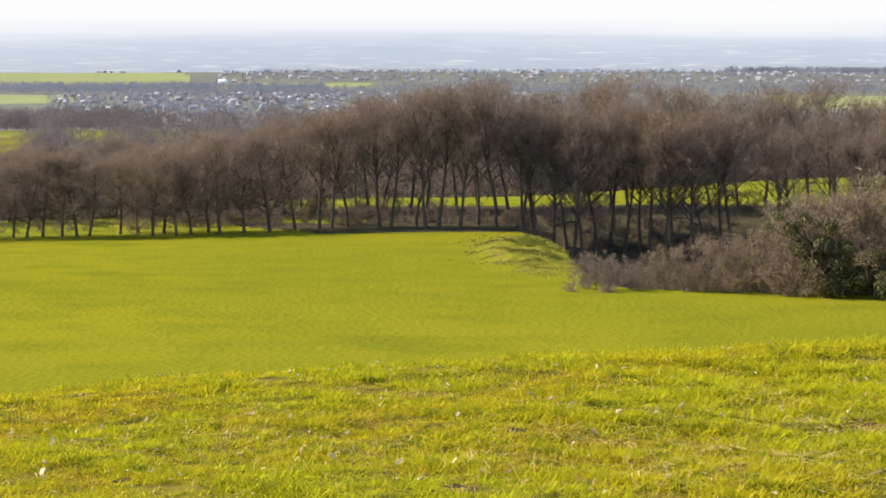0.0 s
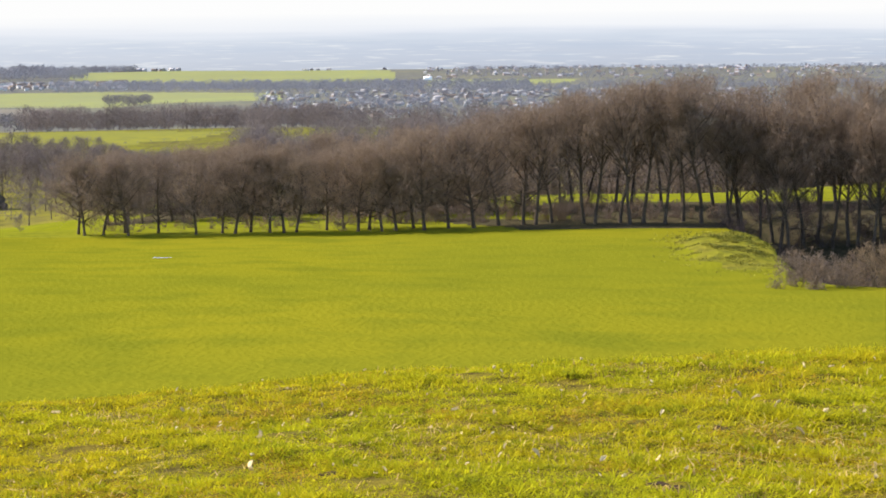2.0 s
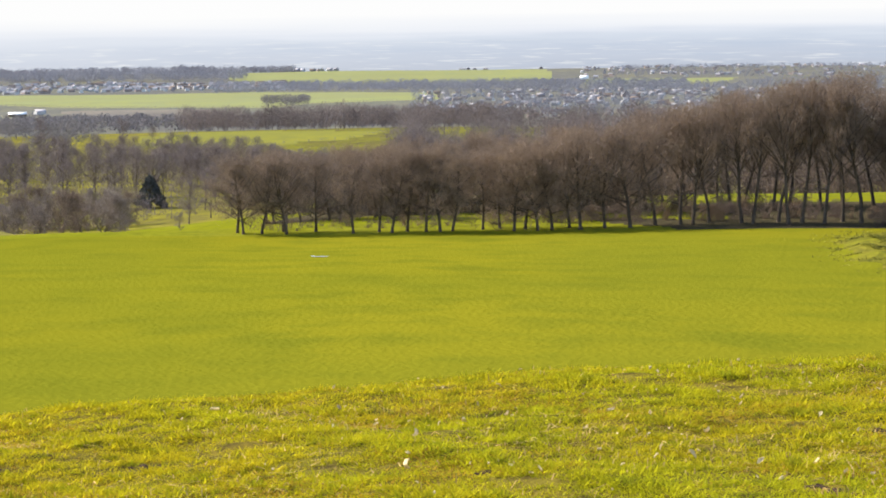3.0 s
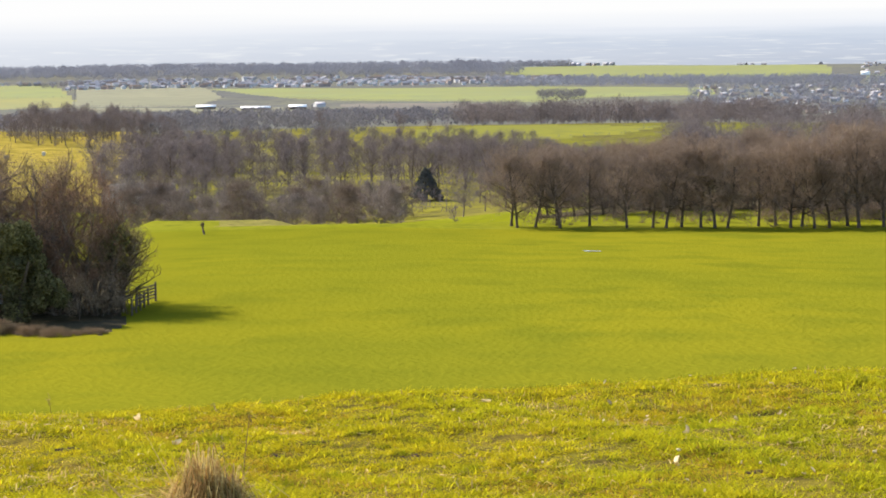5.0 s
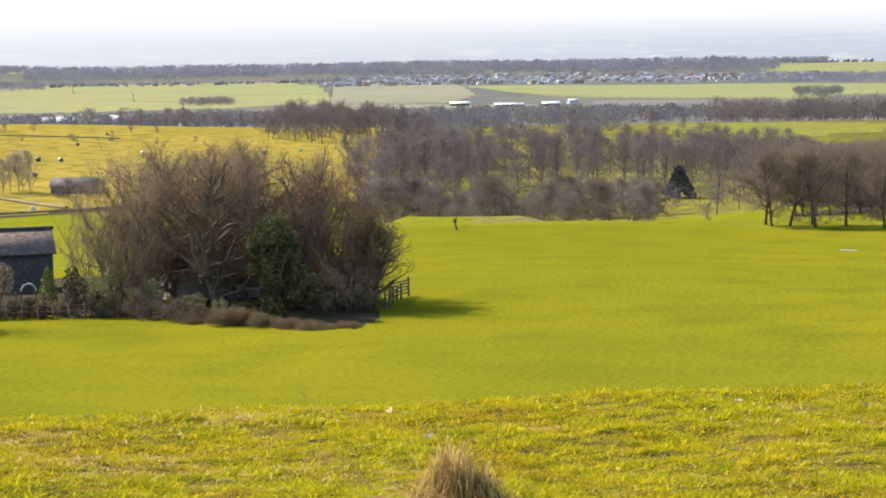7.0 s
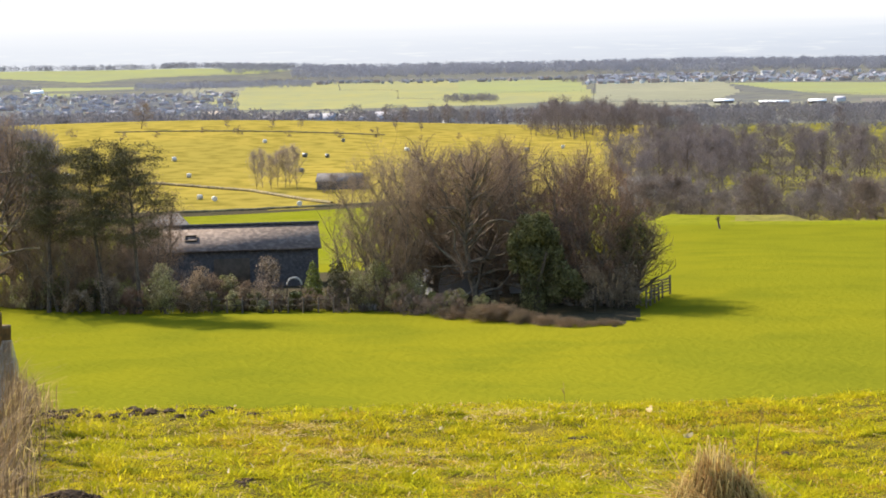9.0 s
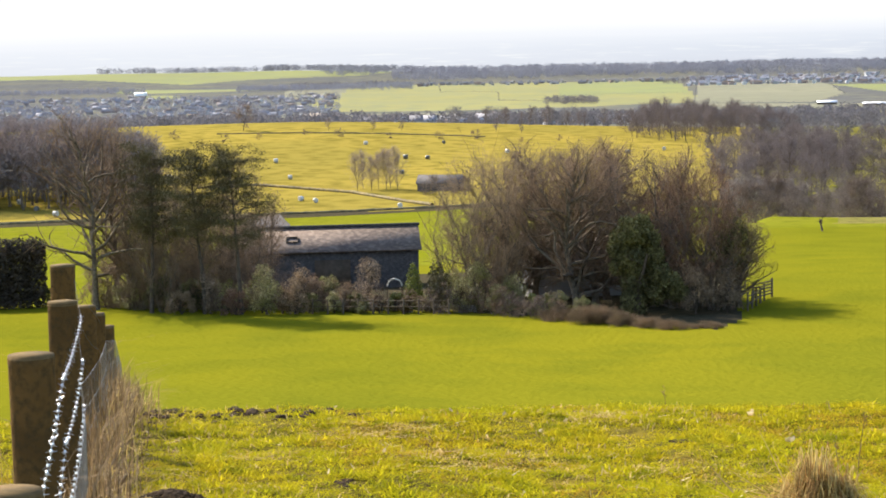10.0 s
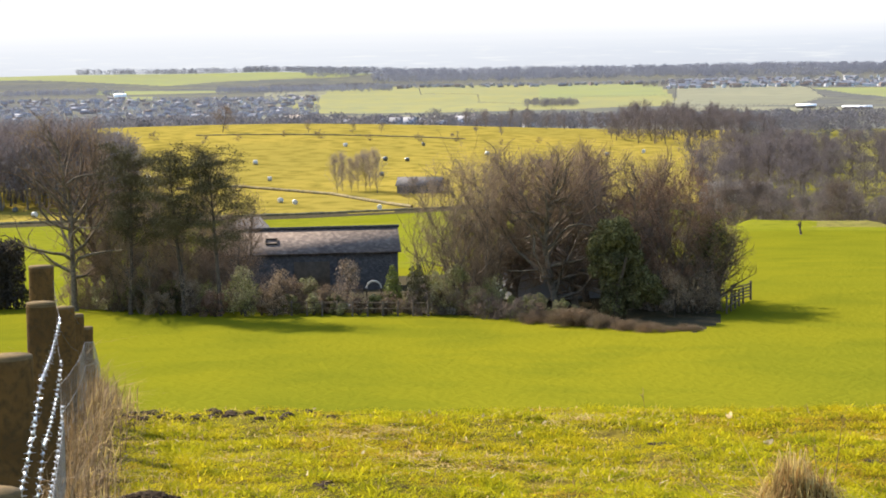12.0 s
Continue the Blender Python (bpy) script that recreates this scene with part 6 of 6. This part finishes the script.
    b = Buf()
    blades(b, x, y, 0.03 + 0.045 * rng.random(len(x)), 0.006, rng, 0.9)
    tagged(new("rim_grass", b.mesh("rim_grass", M_LUSH)), "longer grass tufts along the rim of the knoll", "grass", kind="stuff")
    # rough tufts on the end of the far bank
    az, d = rng.normal(size=26000) * 0.75 - 2.2, 198 + rng.normal(size=26000) * 10
    az = az + 0.02 * (d - 195)
    x, y = -d * np.sin(np.radians(az)), d * np.cos(np.radians(az))
    keep = (wave(x, y, 2.2, 3.0) + 0.6 * wave(x, y, 0.9, 1.0) > 0.15) & (d < np.interp(-az, [2.2, 2.7, 3.2, 3.85, 4.3], [226, 215, 203, 180, 163]) + 4)
    x, y = x[keep], y[keep]
    b = Buf()
    blades(b, x, y, 0.1 + 0.2 * rng.random(len(x)) ** 2, 0.07, rng, 2.0)
    tagged(new("bank_grass", b.mesh("bank_grass", M_ROUGHBLADE)), "rough tufts of grass on the field bank", "grass", kind="stuff")
    # dry stalks by the fence
    b = Buf()
    s = rng.uniform(-1.0, 9.5, 5200)
    px, py = fence_point(s)
    off = np.abs(rng.normal(size=len(s))) * 0.1 + 0.015
    off = np.where(rng.random(len(s)) < 0.2, -off, off)
    x, y = px + 0.724 * off, py + 0.690 * off
    blades(b, x, y, (0.12 + 0.42 * rng.random(len(s)) ** 1.6) * np.exp(-off * 1.6), 0.0055, rng, 0.7)
    tagged(new("fence_grass", b.mesh("fence_grass", M_BROWN)), "tall dry brown grass along the fence", "grass", kind="stuff")
    pick = rng.random(len(x)) < 0.3
    b = Buf()
    blades(b, x[pick] + 0.03, y[pick] - 0.02, 0.08 + 0.28 * rng.random(pick.sum()) ** 1.5, 0.006, rng, 1.1)
    tagged(new("fence_straw", b.mesh("fence_straw", M_DRY)), "bleached straw bent over along the fence", "grass", kind="stuff")


grass()


def arcs(b, cx, cy, cz, n, foot, reach, high, wide, rng, turn=None):
    """Long blades that rise from one foot, arch over and hang."""
    a = rng.random(n) * 6.283 if turn is None else turn
    far = reach * (0.25 + 0.75 * rng.random(n))
    top = high * (0.4 + 0.6 * rng.random(n)) * (1 - 0.35 * far / reach)
    r0 = foot * np.sqrt(rng.random(n))
    bend = a + rng.normal(size=n) * 0.85
    ts = np.linspace(0, 1, 7)
    d = np.stack([np.cos(a), np.sin(a)], -1)[:, None] * r0[:, None, None] + np.stack([np.cos(bend), np.sin(bend)], -1)[:, None] * (far[:, None] * ts ** 1.35)[..., None]
    z = top[:, None] * (1 - (1 - ts / 0.62) ** 2)
    p = np.concatenate([d + [cx, cy], (cz + z)[..., None]], -1)
    s = np.stack([-np.sin(bend), np.cos(bend), np.zeros(n)], -1)[:, None] * (wide * (1 - 0.8 * ts))[None, :, None] * 0.5
    v = np.stack([p - s, p + s], 2).reshape(-1, 3)
    k = (np.arange(n)[:, None] * 14 + np.arange(6)[None] * 2).reshape(-1, 1)
    b.add(v, np.hstack([k, k + 1, k + 3, k + 2]))


def tussock():
    """A shaggy mound of several clumps: straw on the sunny side, dark sedge in the shade."""
    rng = np.random.default_rng(13)
    cx, cy, cz = spot(24.35, 7.6)
    cz -= 0.03
    ob = thing("grass_tussock", "shaggy mound of dry straw-coloured grass", "grass tussock", "")
    side, near = np.array([0.911, 0.412]), np.array([0.412, -0.911])
    straw, thatch, green = Buf(), Buf(), Buf()
    # clumps: across, towards the eye, blades of each kind, reach, height
    for u, v, ns, nt, ng, reach, high in ((-0.02, 0.0, 420, 420, 60, 0.16, 0.47), (0.06, 0.02, 160, 420, 260, 0.18, 0.4), (0.12, 0.03, 60, 200, 420, 0.15, 0.3), (-0.10, 0.02, 420, 160, 60, 0.17, 0.33),
                                          (-0.03, 0.10, 160, 260, 320, 0.16, 0.3), (0.05, 0.12, 60, 160, 420, 0.15, 0.25), (-0.16, 0.05, 260, 60, 60, 0.16, 0.2)):
        x, y = np.array([cx, cy]) + side * u + near * v
        for b, n, f in ((straw, int(ns * 1.3), 1.0), (thatch, int(nt * 0.8), 0.95), (green, ng, 0.9)):
            arcs(b, x, y, cz, n, 0.045, reach * f * 1.08, high * f * 1.1, 0.0055, rng)
    arcs(thatch, cx - 0.01, cy, cz, 70, 0.05, 0.24, 0.5, 0.006, rng)
    arcs(straw, cx - 0.03, cy, cz, 26, 0.05, 0.26, 0.54, 0.007, rng)
    # loose stalks that slid off to the sunny side, and broken ends
    n = 60
    at = np.array([cx, cy, cz + 0.2]) + (rng.normal(size=(n, 1)) * 0.11 - 0.09) * [0.911, 0.412, 0] + rng.normal(size=(n, 3)) * [0.04, 0.04, 0.07]
    w = np.array([-0.911, -0.412, 0.3]) + rng.normal(size=(n, 3)) * [0.5, 0.5, 0.35]
    straw.spikes(at, w / np.linalg.norm(w, axis=1)[:, None], 0.12 + 0.2 * rng.random(n), 0.009, rng)
    at = np.array([cx, cy, cz + 0.14]) + rng.normal(size=(160, 3)) * [0.08, 0.08, 0.08]
    w = rng.normal(size=(160, 3)) + [-0.2, 0, 0.5]
    thatch.spikes(at, w / np.linalg.norm(w, axis=1)[:, None], 0.08 + 0.13 * rng.random(160), 0.006, rng)
    part("straw", straw.mesh("straw", M_DRY), ob)
    part("brown_thatch", thatch.mesh("brown_thatch", M_THATCH), ob)
    part("green_growth", green.mesh("green_growth", M_SEDGE), ob, "dark green grass under the straw")


tussock()


def clod(seed, size):
    rng = np.random.default_rng(seed)
    bm = bmesh.new()
    bmesh.ops.create_icosphere(bm, subdivisions=2, radius=size)
    for v in bm.verts:
        v.co *= 1 + 0.35 * noise.noise(v.co / size * 1.7 + Vector((seed, 0, 0))) + 0.2 * noise.noise(v.co / size * 5 + Vector((0, seed, 0)))
        v.co.z *= 0.6
    me = bpy.data.meshes.new("clod")
    bm.to_mesh(me)
    bm.free()
    me.materials.append(M_SOIL)
    return me


def soil():
    rng = np.random.default_rng(17)
    lumps = [clod(i + 1, 0.05) for i in range(4)]
    for k in range(150):
        az = rng.uniform(37.0, 43.2) if k % 3 else rng.choice([38.2, 38.6, 40.1, 41.2, 42.5]) + rng.normal() * 0.15
        x, y, z = spot(az, 12.9 + rng.normal() * 0.22 + 0.25 * math.sin(az * 3))
        o = new("soil_clod", lumps[rng.integers(0, 4)])
        o.matrix_basis = Matrix.Translation((x, y, z)) @ Matrix.Rotation(rng.random() * 6, 4, "Z") @ Matrix.Scale(rng.uniform(0.2, 0.95) ** 1.6, 4)
        tagged(o, "dark lump of turned earth on the grass", "soil", "clods of turned earth")
    for a, far, r in WORN:
        for _ in range(9):
            x, y, z = spot(a + rng.normal() * math.degrees(r / far) * 0.5, far + rng.normal() * r * 0.6)
            o = new("soil_clod", lumps[rng.integers(0, 4)])
            o.matrix_basis = Matrix.Translation((x, y, z)) @ Matrix.Rotation(rng.random() * 6, 4, "Z") @ Matrix.Diagonal((1, 1, 0.45, 1)) @ Matrix.Scale(rng.uniform(0.25, 0.7), 4)
            tagged(o, "flat crumb of bare dark earth in worn turf", "soil", "crumbs of bare earth")
    ob = thing("molehill", "fresh dark crumbly molehill in the grass", "molehill", "")
    o = part("mound", clod(9, 0.13), ob)
    o.matrix_basis = Matrix.Translation(spot(42.5, 8.75)) @ Matrix.Diagonal((1, 1, 1.0, 1))
    for _ in range(230):
        a, r = rng.random() * 6.28, 0.18 * rng.random() ** 0.6
        x, y, z = spot(42.5, 8.75)
        o = part("crumb", lumps[rng.integers(0, 4)], ob)
        o.matrix_basis = Matrix.Translation((x + r * math.cos(a), y + r * math.sin(a), z + 0.085 * math.sqrt(max(0, 1 - (r / 0.165) ** 2)) + 0.006)) @ Matrix.Rotation(rng.random() * 6, 4, "Z") @ Matrix.Scale(rng.uniform(0.3, 0.62) ** 1.4, 4)


soil()


def leaf_litter():
    rng = np.random.default_rng(23)
    shapes = []
    for k in range(4):
        b = Buf()
        n = 6
        v = []
        for i in range(n + 1):
            f = i / n
            w = (0.013 + 0.003 * k) * math.sin(math.pi * min(1, f * 0.95 + 0.03)) * (1 + 0.25 * (-1) ** (i + k))
            for sgn in (-1, 0, 1):
                v.append(((f - 0.5) * 0.075, sgn * w, 0.012 * sgn * sgn * (1 + k * 0.5) + 0.02 * math.sin(f * 3 + k)))
        b.add(v, [(i * 3 + j, (i + 1) * 3 + j, (i + 1) * 3 + j + 1, i * 3 + j + 1) for i in range(n) for j in range(2)])
        shapes.append(b.mesh("dead_leaf", M_LEAFDRY))
    at = [(1.43, 8.84, 0.65), (-2.77, 10.3, 0.6), (-0.2, 10.06, 0.6), (11.3, 9.28, 0.6), (16.6, 12.0, 0.6), (26.27, 12.4, 0.8), (25.2, 11.0, 0.7), (-2.3, 10.4, 0.6), (8.7, 11.9, 0.5), (11.0, 10.2, 0.6), (3.3, 9.1, 0.6), (5.6, 10.6, 0.5), (-4.0, 9.4, 0.6)]
    at += [(rng.uniform(-13, 47), rng.uniform(7.2, 13.2), rng.uniform(0.12, 0.4)) for _ in range(90)]
    at += [(rng.uniform(-12, 14), rng.uniform(8, 13), rng.uniform(0.2, 0.45)) for _ in range(90)]
    for az, d, size in at:
        x, y, z = spot(az, d)
        o = new("dead_leaf", shapes[rng.integers(0, 4)])
        o.matrix_basis = Matrix.Translation((x, y, z + 0.035)) @ Euler((rng.normal() * 0.5, rng.normal() * 0.5, rng.random() * 6)).to_matrix().to_4x4() @ Matrix.Scale(size, 4)
        tagged(o, "curled pale dead leaf lying in the grass", "leaf", "dead leaves in the grass")


leaf_litter()


def dry_stalk(az, d, high, lean):
    """One thin upright dead stalk with a small head."""
    rng = np.random.default_rng(int(az * 100))
    x, y, z = spot(az, d)
    ob = thing("dry_stalk", "thin upright dead weed stalk in the grass", "weed", "dead stalks", Matrix.Translation((x, y, z)))
    stem, head = Buf(), Buf()
    path, _ = bent((0, 0, -0.03), (lean, 0, 1), high, 6, rng, 0.07)
    stem.tube(path, np.linspace(0.0028, 0.0014, 7), 4)
    n = 14
    w = rng.normal(size=(n, 3)) + [0, 0, 0.8]
    head.spikes(path[-1] + rng.normal(size=(n, 3)) * [0.004, 0.004, 0.02], w / np.linalg.norm(w, axis=1)[:, None], 0.03, 0.004, rng)
    part("stem", stem.mesh("stem", M_BROWN), ob)
    part("seed_head", head.mesh("seed_head", M_BROWN), ob)


for az, d, high, lean in ((23.4, 9.6, 0.34, 0.1), (23.75, 9.4, 0.22, -0.15), (28.6, 12.9, 0.14, 0.0), (35.3, 10.7, 0.12, 0.1), (43.6, 10.4, 0.42, -0.05), (43.2, 10.1, 0.3, 0.12), (42.3, 9.9, 0.16, 0.0), (44.0, 11.2, 0.36, 0.1), (46.3, 8.6, 0.4, -0.2), (46.6, 8.9, 0.35, 0.15)):
    dry_stalk(az, d, high, lean)


def puddle():
    rng = np.random.default_rng(2)
    x, y, z = spot(13.62, 191)
    n = 24
    v = [(0, 0, 0)] + [((1.3 + 0.4 * math.sin(3 * a)) * math.cos(a), (0.9 + 0.3 * math.cos(2 * a)) * math.sin(a), 0) for a in (2 * math.pi * i / n for i in range(n))]
    b = Buf()
    b.add(v, [], [(0, 1 + i, 1 + (i + 1) % n) for i in range(n)])
    ob = new("puddle", b.mesh("puddle", M_WATER))
    ob.matrix_basis = Matrix.Translation((x, y, z + 0.05)) @ Matrix.Scale(0.6, 4)
    tagged(ob, "bright shallow puddle lying in the crop", "puddle", kind="structure")


puddle()
